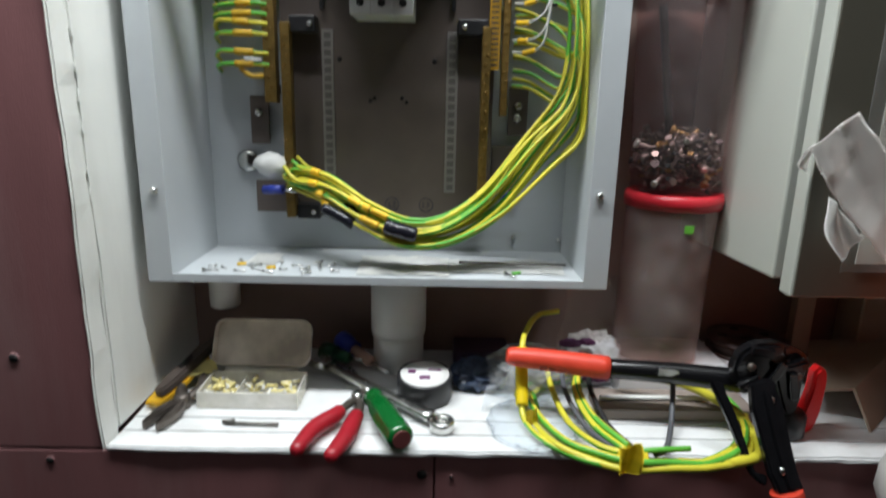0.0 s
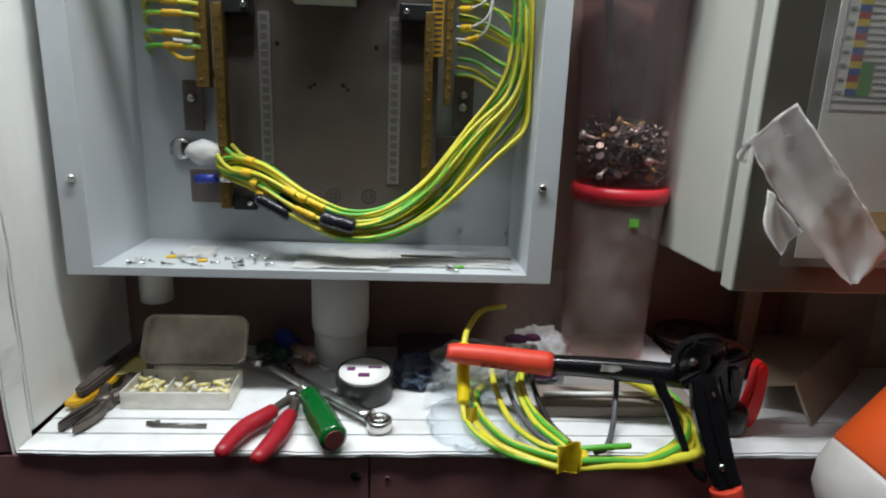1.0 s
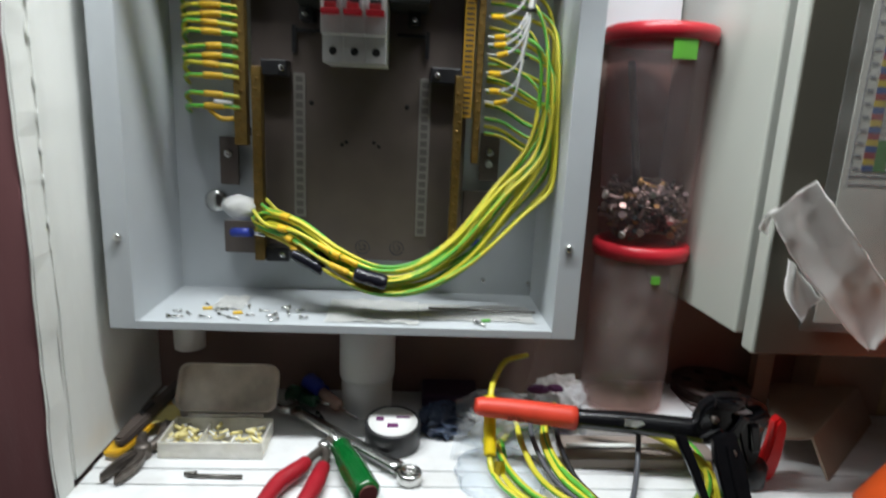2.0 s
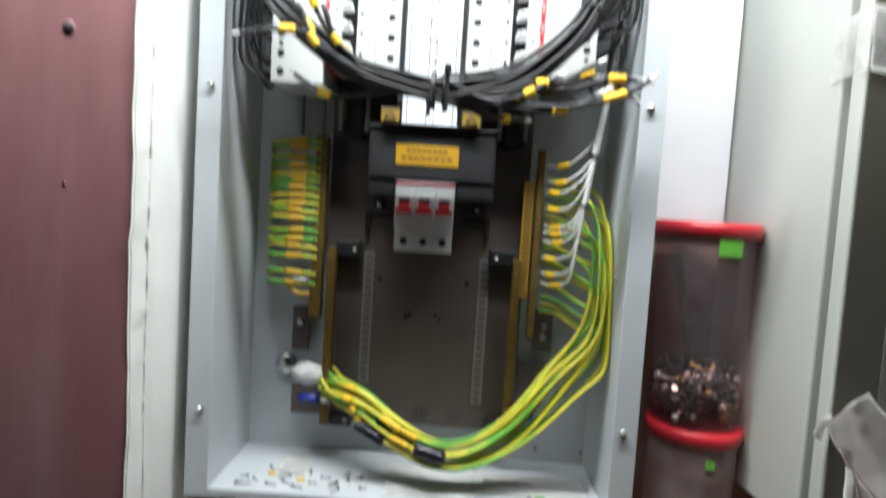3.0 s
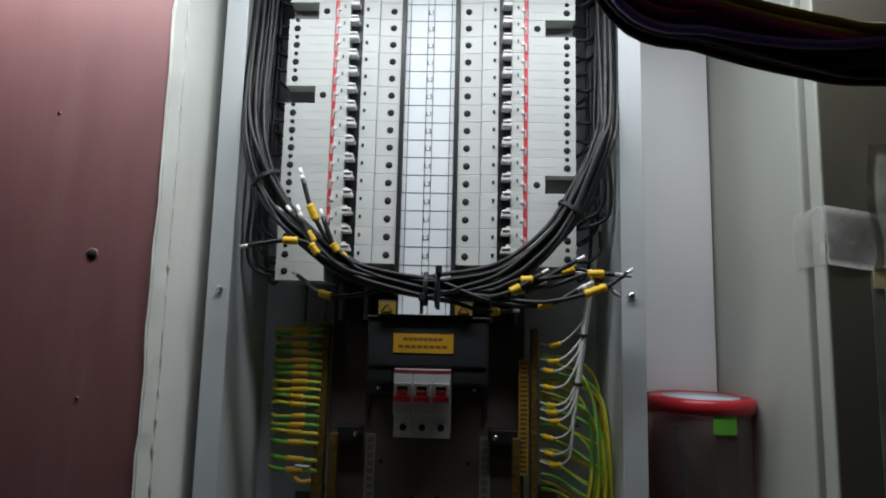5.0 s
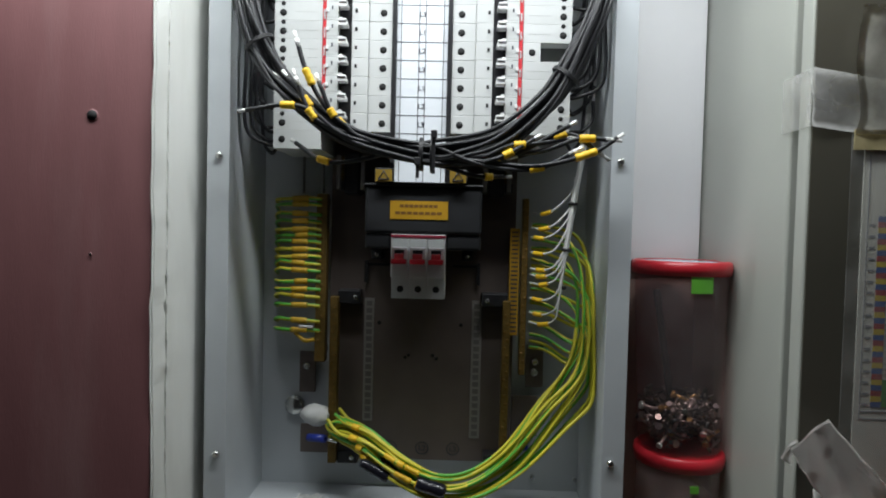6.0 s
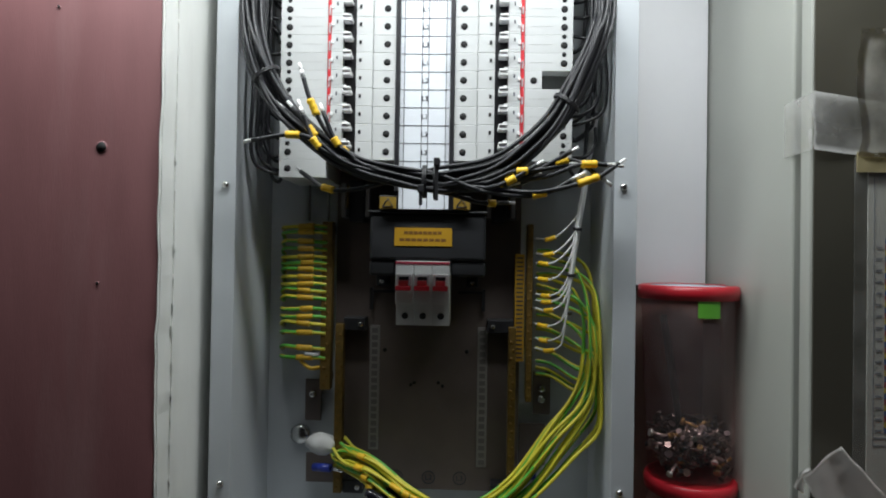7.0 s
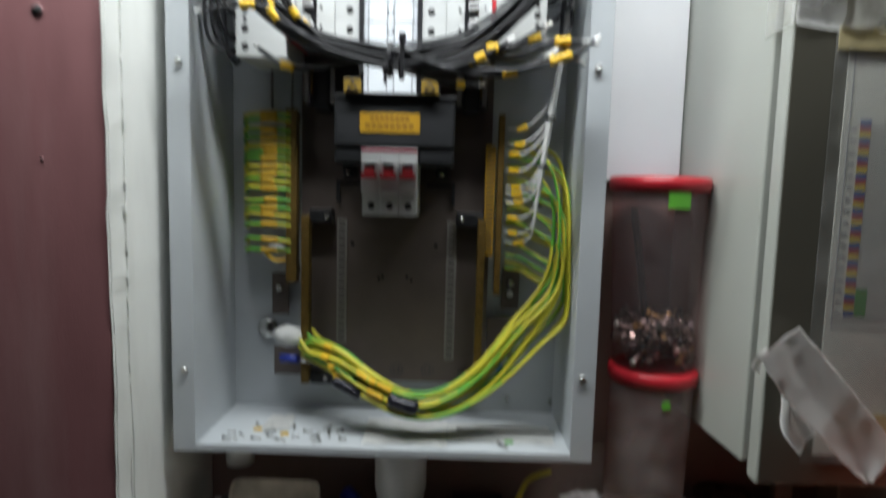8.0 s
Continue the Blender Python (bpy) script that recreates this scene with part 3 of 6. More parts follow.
def breaker_meshes(s):
    """The meshes of one breaker that lies across the board; s: 1 for the row at +x, -1 for the other."""
    def span(a, b, *rest, bevel=0.0):
        return boxed(min(a * s, b * s), max(a * s, b * s), *rest, bevel=bevel)
    h = PITCH
    out = {}
    out["outer_body"] = (finish(span(0.0965, 0.1430, BY, 0.0975, 0.0, h, bevel=0.00035), "outer_body", BREAKER_WHITE))
    out["outer_body_short"] = (finish(span(0.0965, 0.1135, BY, 0.0975, 0.0, h, bevel=0.00035), "outer_body", BREAKER_WHITE))
    out["stub"] = (finish(span(0.1137, 0.1430, BY + 0.016, 0.0975, 0.0, h, bevel=0.00035), "stub", WINDOW_GREY))
    out["red_strip"] = (finish(span(0.0927, 0.0961, BY - 0.0008, 0.0975, 0.0001, h - 0.0001, bevel=0.0003), "red_strip", LEVER_RED))
    ow = 0.0052 if s < 0 else 0.0040
    oval = bmesh.new()
    rim = [(0.0944 * s + 0.00100 * math.cos(q * math.pi / 6), BY - 0.0010, 0.0062 + ow * max(-1, min(1, 1.25 * math.sin(q * math.pi / 6)))) for q in range(12)]
    oval.faces.new([oval.verts.new(q) for q in rim])
    bmesh.ops.solidify(oval, geom=list(oval.faces), thickness=0.0003)
    out["strip_window"] = (finish(oval, "strip_window", LEVER_WHITE))
    out["front_tab"] = (finish(span(0.0898, 0.0926, BY - 0.0046, BY - 0.0031, 0.0072, 0.0108, bevel=0.0004), "front_tab", LEVER_WHITE))
    out["face_groove"] = (finish(span(0.0806, 0.0922, BY - 0.00318, BY - 0.0030, 0.0024, 0.0027), "face_groove", FAINT_GREY))
    out["print_line"] = (finish(span(0.1010, 0.1230, BY - 0.00015, BY, 0.0082, 0.0085), "print_line", FAINT_GREY))
    out["front"] = (finish(span(0.0805, 0.0923, BY - 0.003, 0.0975, 0.00006, h - 0.00006, bevel=0.0004), "front", BREAKER_WHITE))
    out["lever_well"] = (finish(span(0.0680, 0.0803, BY + 0.003, 0.0975, 0.0001, h - 0.0001), "lever_well", BLACK_PLASTIC))
    out["well_rim"] = (finish(span(0.0765, 0.0803, BY - 0.003, 0.0975, -0.0001, 0.0030, bevel=0.0004), "well_rim", BREAKER_WHITE))
    out["lever"] = (finish(span(0.0712, 0.0802, BY - 0.0085, BY + 0.0028, 0.0108, 0.0150, bevel=0.0010), "lever", LEVER_WHITE))
    out["lever_ridge"] = (finish(span(0.0718, 0.0797, BY - 0.0100, BY - 0.0020, 0.0151, 0.0172, bevel=0.0006), "lever_ridge", LEVER_WHITE))
    out["inner_front"] = (finish(span(0.0515, 0.0678, BY - 0.0015, 0.0975, 0.00006, h - 0.00006, bevel=0.0004), "inner_front", BREAKER_WHITE))
    out["inner_body"] = (finish(span(0.0290, 0.0513, BY + 0.0005, 0.0975, 0.00006, h - 0.00006, bevel=0.0004), "inner_body", BREAKER_WHITE))
    out["mark"] = (finish(span(0.0858, 0.0872, BY - 0.0034, BY - 0.0031, 0.0100, 0.0135), "mark", INK))
    out["indicator"] = (finish(span(0.0625, 0.0648, BY - 0.0020, BY - 0.0016, 0.0080, 0.0115), "indicator", HOLE_BLACK))
    out["screw_hole"] = (finish(face_disc(0.0034), "screw_hole", HOLE_BLACK))
    out["small_hole"] = (finish(face_disc(0.0022), "small_hole", HOLE_BLACK))
    return out


for s in (-1, 1):
    kit = breaker_meshes(s)
    for i in range(ROWS_UP):
        z = BZ0 + i * PITCH
        short = (s == 1 and i in (5, 14)) or (s == -1 and i in (10, 15))
        if s == 1 and i == 0:
            continue
        label = "white single-pole circuit breaker, its lever on, in a stacked row"
        if short:
            label = "white circuit breaker with an open grey wire slot"
        br = thing("circuit_breaker", (s * 0.086, 0.0975, z), label, "circuit breaker", "breakers on the busbar")
        if s == -1 and i == 0:
            shared("outer_body", kit["outer_body"], (0, 0, z), br)
            shared("screw_hole", kit["screw_hole"], (s * 0.1345, BY, z + 0.009), br)
            br["label"] = "white blank terminal block under the breakers"
            continue
        names = ["red_strip", "strip_window", "front", "front_tab", "face_groove", "lever_well", "well_rim", "lever", "lever_ridge", "inner_front", "inner_body", "mark", "indicator"]
        names += ["outer_body_short", "stub"] if short else ["outer_body", "print_line"]
        for n in names:
            if n.startswith("outer_body"):
                shared("outer_body", kit[n], (0, 0, z), br)
            else:
                shared(n, kit[n], (0, 0, z), br)
        shared("screw_hole", kit["screw_hole"], (s * 0.0375, BY + 0.0005, z + 0.0085), br)
        if short:
            shared("screw_hole", kit["screw_hole"], (s * 0.1055, BY, z + 0.0085), br)
        else:
            shared("screw_hole", kit["screw_hole"], (s * 0.1345, BY, z + 0.0075), br)
            shared("small_hole", kit["small_hole"], (s * 0.1345, BY, z + 0.0162), br)

TOP_Z = BZ0 + ROWS_UP * PITCH
card = thing("circuit_card", (0, 0.03, 1.563), "long white circuit card with ruled pole rows between the breakers", "label card")
part("card", boxed(-0.0245, 0.0245, 0.0275, 0.029, 1.5625, TOP_Z), CARD_WHITE, card)
part("card_holder", boxed(-0.0286, 0.0286, 0.0292, 0.095, 1.562, TOP_Z), BLACK_PLASTIC, card)
for x in (-0.0288, 0.0246):
    part("card_rail", boxed(x, x + 0.0042, 0.0235, 0.0290, 1.580, TOP_Z, bevel=0.0006), BLACK_PLASTIC, card, "black scalloped rail")
for x in (-0.0205, -0.0032, 0.0032, 0.0205):
    part("ruled_line", boxed(x - 0.0003, x + 0.0003, 0.0272, 0.0275, 1.5625, TOP_Z), INK, card)
for i in range(ROWS_UP):
    z = BZ0 + PITCH * (i + 1) - 0.0005
    part("ruled_line", boxed(-0.0245, 0.0245, 0.0272, 0.0275, z - 0.0003, z + 0.0003), INK, card)
    lettering(("L1", "L3", "L2")[i % 3], 0.0066, 0.0, 0.0271, z - 0.0088, card)


# ---- the cabinet beside it, with a closed door ----
side_box = thing("wall_cabinet", (0.5, BACK_Y, 1.246), "cream steel wall cabinet with its door closed and papers taped on", "electrical cabinet")
bm = boxed(0.3175, 0.78, -0.041, BACK_Y - 0.001, 1.246, 2.3, bevel=0.002)
for v in bm.verts:
    if v.co.x < 0.4:
        v.co.x -= 0.0105 * (v.co.y + 0.041) / 0.165
part("body", bm, CREAM_STEEL, side_box)
part("seal", boxed(0.335, 0.77, -0.0535, -0.0415, 1.256, 2.29), BLACK_PLASTIC, side_box)
door = part("door", boxed(0.3165, 0.785, -0.0695, -0.054, 1.240, 2.305, bevel=0.0016), CREAM_STEEL, side_box, "cream steel door, shut")
# Thin front sheet in a darker colour: the door front's shade is painted in.
part("door_front_shade", boxed(0.3180, 0.7835, -0.0712, -0.0696, 1.2415, 2.3035, bevel=0.0006), mat("shaded_door_cream", (0.095, 0.090, 0.070), 0.4, vary=0.05, scale=10, blotch=0.2, blotch_color=(0.075, 0.070, 0.055), blotch_scale=6), door, "door face, darkened to olive grey for its shade")

# ---- the two stacked jars ----
JX, JY = 0.268, 0.062
CLEAR = clear("clear_plastic", (0.95, 0.86, 0.86), 0.16, alpha=0.055, haze=0.02)
HAZY_JAR = clear("scuffed_clear_plastic", (0.90, 0.82, 0.80), 0.14, alpha=0.13, haze=0.10)
offcut = solid("board_offcut", boxed(0.225, 0.335, 0.02, 0.108, SHELF_Z, SHELF_Z + 0.026, bevel=0.001), WHITE_BOARD,
               "white board offcut lying on the shelf under a jar", "offcut")


def jar(z0, z1, r0, r1, label, film, lean0, lean1):
    j = thing("storage_jar", (JX, JY, z0), label, "jar", "stacked clear jars")
    w = 0.0012
    prof = [(0, 0), (r0 - 0.004, 0), (r0, 0.004), (r0 + (r1 - r0) * 0.3, (z1 - z0) * 0.3), (r1, z1 - z0 - 0.016), (r1, z1 - z0),
            (r1 - w, z1 - z0), (r1 - w, z1 - z0 - 0.016), (r0 - w, 0.005), (0, 0.0025)]
    wall = lathe(prof, 48, (JX, JY, z0))
    for v in wall.verts:
        v.co.x += lean0 + (lean1 - lean0) * (v.co.z - z0) / (z1 - z0)
    part("jar_wall", wall, film, j, "clear scuffed plastic wall")
    r = r1 + 0.0022
    part("lid", lathe([(0, -0.001), (r - 0.004, -0.001), (r - 0.004, -0.011), (r, -0.011), (r + 0.0012, -0.004), (r, 0.0015), (r - 0.003, 0.0028), (r - 0.006, 0.0012), (0, 0.0012)], 48, (JX + lean1, JY, z1)), RED, j, "red plastic screw lid")
    return j


jar_low = jar(SHELF_Z + 0.026, 1.2975, 0.040, 0.0415, "empty clear plastic jar with a red lid, standing on an offcut", HAZY_JAR, 0.001, 0.004)
jar_top = jar(1.2990, 1.489, 0.0410, 0.0455, "clear plastic jar with a red lid, part filled with screws", CLEAR, 0.004, 0.0)

# ---- what is in the upper jar ----
STEEL_DARK = mat("tarnished_steel", (0.22, 0.21, 0.19), 0.35, 0.9, vary=0.3, scale=60)
rnd = random.Random(5)


def small_screw(bm, at, way, length, r, index=0):
    way = Vector(way).normalized()
    a, b = Vector(at) - way * length / 2, Vector(at) + way * length / 2
    n0 = len(bm.faces)
    tube(bm, [a, b], r, 6)
    tube(bm, [b, b + way * r * 1.6], lambda s: r * 2.1, 8)
    bm.faces.ensure_lookup_table()
    for f in bm.faces[n0:]:
        f.material_index = index


bm = bmesh.new()
for i in range(230):
    a, q = rnd.uniform(0, 2 * math.pi), math.sqrt(rnd.random()) * 0.0355
    top = 0.052 - 0.012 * (q / 0.037) + 0.004 * math.sin(3 * a)
    p = (JX + 0.004 + q * math.cos(a), JY + q * math.sin(a), 1.3055 + rnd.random() ** 0.7 * top)
    small_screw(bm, p, (rnd.uniform(-1, 1), rnd.uniform(-1, 1), rnd.uniform(-0.8, 0.8)), rnd.uniform(0.010, 0.024), rnd.uniform(0.0010, 0.0020), rnd.choice((0, 0, 3, 3, 3, 1, 1, 1, 1, 2)))
heap = solid("screw_heap", bm, [mat("dull_zinc", (0.55, 0.53, 0.50), 0.38, 0.55, vary=0.15), STEEL_DARK, mat("bright_brass", (0.42, 0.31, 0.12), 0.35, 0.6, vary=0.2), BLACK_PLASTIC], "heap of mixed small steel and brass screws in the jar", "screws", kind="stuff")
stick = solid("thin_stick", rod((0.264, 0.050, 1.312), (0.2420, 0.056, 1.4616), 0.0036, 12), HOLE_BLACK, "thin dark stick leaning inside the jar", "stick")
tag_bm = bmesh.new()
rows = []
for zz in (1.462, 1.4845):
    row = []
    for k in range(7):
        a = radians(-98 + k * 4.4)
        row.append(tag_bm.verts.new((JX + 0.0464 * math.cos(a), JY + 0.0464 * math.sin(a), zz)))
    rows.append(row)
for k in range(6):
    tag_bm.faces.new((rows[0][k], rows[0][k + 1], rows[1][k + 1], rows[1][k]))
ext = bmesh.ops.extrude_face_region(tag_bm, geom=list(tag_bm.faces))
for v in (g for g in ext["geom"] if isinstance(g, bmesh.types.BMVert)):
    v.co.x, v.co.y = JX + (v.co.x - JX) * 1.008, JY + (v.co.y - JY) * 1.008
part("green_sticker", tag_bm, mat("sticker_green", (0.12, 0.42, 0.04), 0.5, vary=0.08), jar_top, "bright green square sticker")
small_sticker = boxed(JX + 0.001, JX + 0.009, JY - 0.0428, JY - 0.0418, 1.268, 1.275)
part("green_scrap", small_sticker, bpy.data.materials["sticker_green"], jar_low)
part("lid_sheet", lathe([(0, 0.0014), (0.036, 0.0014), (0.036, 0.0022), (0, 0.0026)], 40, (JX, JY, 1.489)), mat("pale_blue_film", (0.55, 0.64, 0.74), 0.15), jar_top, "pale glossy disc in the lid")

# ---- wiring ----
def around(line, k, n, spread, rnd, flat=0.55):
    """Moves a line sideways to its own place in a bundle. spread: a function of 0..1."""
    a = k * 2.39996
    q = math.sqrt((k + 0.5) / n)
    out = []
    wob = rnd.uniform(0, 6)
    for i, p in enumerate(line):
        s = i / (len(line) - 1)
        d = (line[min(i + 1, len(line) - 1)] - line[max(i - 1, 0)]).normalized()
        side = d.cross(Vector((0, 1, 0))).normalized()
        ang = a + 1.6 * s + 0.35 * math.sin(wob + 9 * s)
        out.append(p + spread(s) * q * (math.cos(ang) * side + math.sin(ang) * flat * Vector((0, 1, 0))))
    return out


def sleeve(line, s0, s1, r, material, parent, name="marker", label=""):
    n = len(line) - 1
    a, b = int(s0 * n), max(int(s0 * n) + 1, int(s1 * n))
    bm = bmesh.new()
    tube(bm, line[a:b + 1], r, 8)
    return part(name, bm, material, parent, label)


# earth wires sweeping round the foot of the board
earth = thing("earth_wire_loom", (0.066, 0.06, 1.245), "bundle of green and yellow earth wires looped round the pan", "wiring")
rnd = random.Random(11)
TAPE_GLOSS = mat("glossy_black_tape", (0.012, 0.012, 0.018), 0.22, vary=0.2, scale=90, bump=0.3, bump_scale=150)
earth_lines = []
N = 18
for k in range(N):
    zs = 1.392 + 0.135 * (k / (N - 1)) + rnd.uniform(-0.003, 0.003)
    f = k / (N - 1)
    pts = [(0.119, 0.094, zs), (0.136, 0.090, zs - 0.003), (0.160 + 0.006 * f, 0.080, zs - 0.016), (0.173 + 0.008 * f, 0.066, 1.388 + (zs - 1.388) * 0.5), (0.163 + 0.014 * f, 0.054, 1.376),
           (0.130 + 0.010 * f, 0.044, 1.332), (0.097 + 0.003 * f, 0.037, 1.288), (0.060, 0.032, 1.2635), (0.022, 0.032, 1.2605), (-0.016, 0.038, 1.2775),
           (-0.050, 0.052, 1.2985), (-0.078, 0.068, 1.305), (-0.0905, 0.0745, 1.290 + 0.0016 * k)]
    line = curve_points(pts, 10)
    line = around(line, k, N, lambda s: 0.003 + 0.0125 * min(1, s * 3) * (1 - 0.35 * max(0, s - 0.85) * 6) + 0.009 * math.exp(-((s - 0.36) / 0.13) ** 2), rnd, 0.8)
    for q in line:
        q.x = q.x if q.x < 0.168 else 0.168 + 0.0105 * math.tanh((q.x - 0.168) / 0.0105)
    bm = bmesh.new()
    tube(bm, line, 0.00185, 8, stripe=3 - k % 2, twist=0.10 + 0.1 * rnd.random(), start=k * 3)
    earth_lines.append((line, part("wire", bm, [WIRE_YELLOW, WIRE_GREEN], earth)))


def ribbed(line, c, length, r, seg=10):
    """A short ribbed marker that sits on a wire about place c of its line."""
    i = max(1, min(len(line) - 2, c))
    d = (line[i + 1] - line[i - 1]).normalized() * length / 12
    bm = bmesh.new()
    tube(bm, [line[i] + d * (k - 6) for k in range(13)], lambda s: r * (1.0 if round(s * 12) % 3 else 0.82), seg)
    return bm


# marker rings, each on the wire that runs nearest to its place
for mx, mz, length, r in ((-0.0555, 1.2893, 0.008, 0.0040), (-0.0530, 1.2805, 0.008, 0.0040), (-0.0110, 1.2830, 0.007, 0.0038), (0.0044, 1.2655, 0.008, 0.0040), (-0.0590, 1.3170, 0.009, 0.0034),
                          (-0.0610, 1.3090, 0.010, 0.0034), (-0.0090, 1.2680, 0.016, 0.0030), (-0.0060, 1.2750, 0.018, 0.0030), (0.0000, 1.2790, 0.016, 0.0029), (-0.0230, 1.2880, 0.012, 0.0028)):
    line, wire = min(earth_lines, key=lambda g: min((q.x - mx) ** 2 + (q.z - mz) ** 2 + 0.3 * max(0.0, q.y - 0.02) ** 2 for q in g[0]))
    near = min(range(len(line)), key=lambda i: (line[i].x - mx) ** 2 + (line[i].z - mz) ** 2)
    part("marker", ribbed(line, near, length, r), MARKER, wire, "yellow wire marker ring")
for q, w, r in (((-0.0385, 0.0345, 1.2749), 1.45, 0.0052), ((0.0184, 0.0200, 1.2655), 1.35, 0.0068), ((-0.0235, 0.0420, 1.2760), 1.2, 0.0048)):
    c = Vector(q)
    d = Vector((0.80, -0.05, -0.42 if q[0] < 0 else -0.20)).normalized()
    bm = bmesh.new()
    tube(bm, [c + d * 0.011 * w * (k - 5) / 5 for k in range(11)], lambda s: r if 0.05 < s < 0.95 else r * 0.85, 14)
    for v in bm.verts:
        v.co += noise.noise_vector(v.co * 210) * 0.0009
    part("tape_wrap", bm, TAPE_GLOSS, earth, "black insulating tape wrap")
bm = bmesh.new()
bmesh.ops.create_icosphere(bm, subdivisions=3, radius=1)
for v in bm.verts:
    v.co += noise.noise_vector(v.co * 2.2) * 0.22 + noise.noise_vector(v.co * 6) * 0.10
bmesh.ops.scale(bm, verts=bm.verts, vec=(0.0165, 0.012, 0.0115))
bmesh.ops.translate(bm, verts=bm.verts, vec=(-0.108, 0.082, 1.314))
for f in bm.faces:
    f.smooth = True
part("white_wrap", bm, mat("white_tape", (0.72, 0.72, 0.70), 0.5, vary=0.06), earth, "white cloth tape ball")
part("blue_ferrule", rod((-0.116, 0.078, 1.2905), (-0.0965, 0.070, 1.2925), 0.0042), BLUE, earth, "blue crimp ferrule")
part("ferrule_pin", rod((-0.0965, 0.070, 1.2925), (-0.082, 0.066, 1.2915), 0.0020), CHROME, earth)
part("blue_ferrule", rod((0.0975, 0.072, 1.290), (0.1175, 0.076, 1.2885), 0.0042), BLUE, earth, "blue crimp ferrule")

# comb of earth wires on the outer bar
comb = thing("earth_wire_comb", (-0.135, 0.1, 1.40), "comb of short green and yellow earth wires with amber markers", "wiring")
rnd = random.Random(3)
for y_step in (0, 10, 27, 40, 53, 63, 75, 88, 100, 113, 125, 143, 157, 170, 185, 212, 228):
    z = 1.547 - y_step * 0.000617
    tilt = rnd.uniform(-0.002, 0.002)
    pts = [(-0.1065, 0.081, z - 0.001), (-0.120, 0.079, z), (-0.140, 0.080, z + tilt), (-0.152, 0.086, z + tilt * 1.5), (-0.160, 0.099, z - 0.002), (-0.163, CBACK - 0.002, z - 0.006)]
    line = curve_points(pts, 6)
    bm = bmesh.new()
    tube(bm, line, 0.0021, 8, stripe=3, twist=0.12, start=rnd.randrange(8))
    wire = part("wire", bm, [WIRE_YELLOW, WIRE_GREEN], comb)
    sleeve(line, 0.22 + tilt * 12, 0.38 + tilt * 12, 0.0032, MARKER_ORANGE, wire, "marker", "amber wire marker")
part("wire_end", rod((-0.113, 0.078, 1.4095), (-0.128, 0.077, 1.4105), 0.0016), WIRE_WHITE, comb)
sleeve(curve_points([(-0.112, 0.08, 1.396), (-0.122, 0.077, 1.3955), (-0.134, 0.084, 1.402)], 6), 0.0, 1.0, 0.0022, MARKER_ORANGE, comb)

# white neutral wires with their trunk
neutral = thing("neutral_wire_loom", (0.15, 0.06, 1.43), "white neutral wires fanned from a tied grey-white bundle", "wiring")
trunk = [(0.180, 0.085, 1.73), (0.172, 0.062, 1.665), (0.163, 0.052, 1.605), (0.155, 0.055, 1.548), (0.1475, 0.060, 1.474), (0.1465, 0.062, 1.445)]
tl = curve_points(trunk, 10)
for k in range(6):
    bm = bmesh.new()
    tube(bm, around(tl[:46 - 4 * (k % 3)], k, 6, lambda s: 0.0027, random.Random(k), 0.9), 0.0013, 8)
    part("trunk_wire", bm, WIRE_WHITE, neutral)
for q in (10, 30, 36, 43):
    bm = bmesh.new()
    tube(bm, [tl[q], tl[q] + (tl[min(q + 1, 49)] - tl[q]).normalized() * 0.003], 0.0048, 12)
    part("cable_tie", bm, BLACK_PLASTIC, neutral, "black cable tie")
rnd = random.Random(8)
for py in (420, 446, 462, 489, 517, 528, 542, 569, 594, 611):
    z = 1.549 - (py - 400) * 0.000603 + 0.010
    zt = z + 0.012 + rnd.uniform(0, 0.008)
    tx = 0.1475 + (zt - 1.474) * 0.10
    line = curve_points([(0.1165, 0.079, z - 0.010), (0.128, 0.066, z - 0.011), (0.140, 0.058, z - 0.004), (tx - 0.001, 0.057, zt), (tx, 0.057, zt + 0.012)], 8)
    bm = bmesh.new()
    tube(bm, line, 0.00105, 8)
    wire = part("wire", bm, WIRE_WHITE, neutral)
    s = rnd.uniform(0.05, 0.22)
    sleeve(line, s, s + 0.18, 0.0025, MARKER, wire, "marker", "yellow wire marker")

# the black supply loom hanging in front of the breakers
loom = thing("black_wire_loom", (0.014, -0.01, 1.57), "thick loom of black wires hanging in a loop, ends ferruled", "wiring")
rnd = random.Random(21)
TINNED = mat("tinned_copper", (0.80, 0.80, 0.79), 0.4, 0.4, vary=0.1)


def loom_wire(pts, k, n, ends, mark, r=0.0021):
    line = around(curve_points(pts, 10), k, n, lambda s: 0.0115, rnd, 0.7)
    line = curve_points([line[i] for i in range(0, len(line), 5)] + [Vector(q) for q in ends], 6)
    bm = bmesh.new()
    tube(bm, line, r, 8)
    wire = part("wire", bm, WIRE_BLACK, loom)
    tip = line[-1] + (line[-1] - line[-3]).normalized() * 0.010
    part("ferrule", rod(line[-1], tip, 0.0016, 8), TINNED, wire, "bare crimped ferrule")
    part("collar", rod(line[-2], line[-1] + (tip - line[-1]) * 0.3, 0.0021, 8), WIRE_WHITE if k % 2 else BLACK_PLASTIC, wire)
    if mark:
        n = len(line) - 1
        a = n - mark
        bm = bmesh.new()
        tube(bm, [line[a].lerp(line[a + 3], q / 9) for q in range(10)], lambda s: 0.0037 if round(s * 9) % 3 else 0.0032, 10)
        part("marker", bm, MARKER, wire, "yellow wire marker")


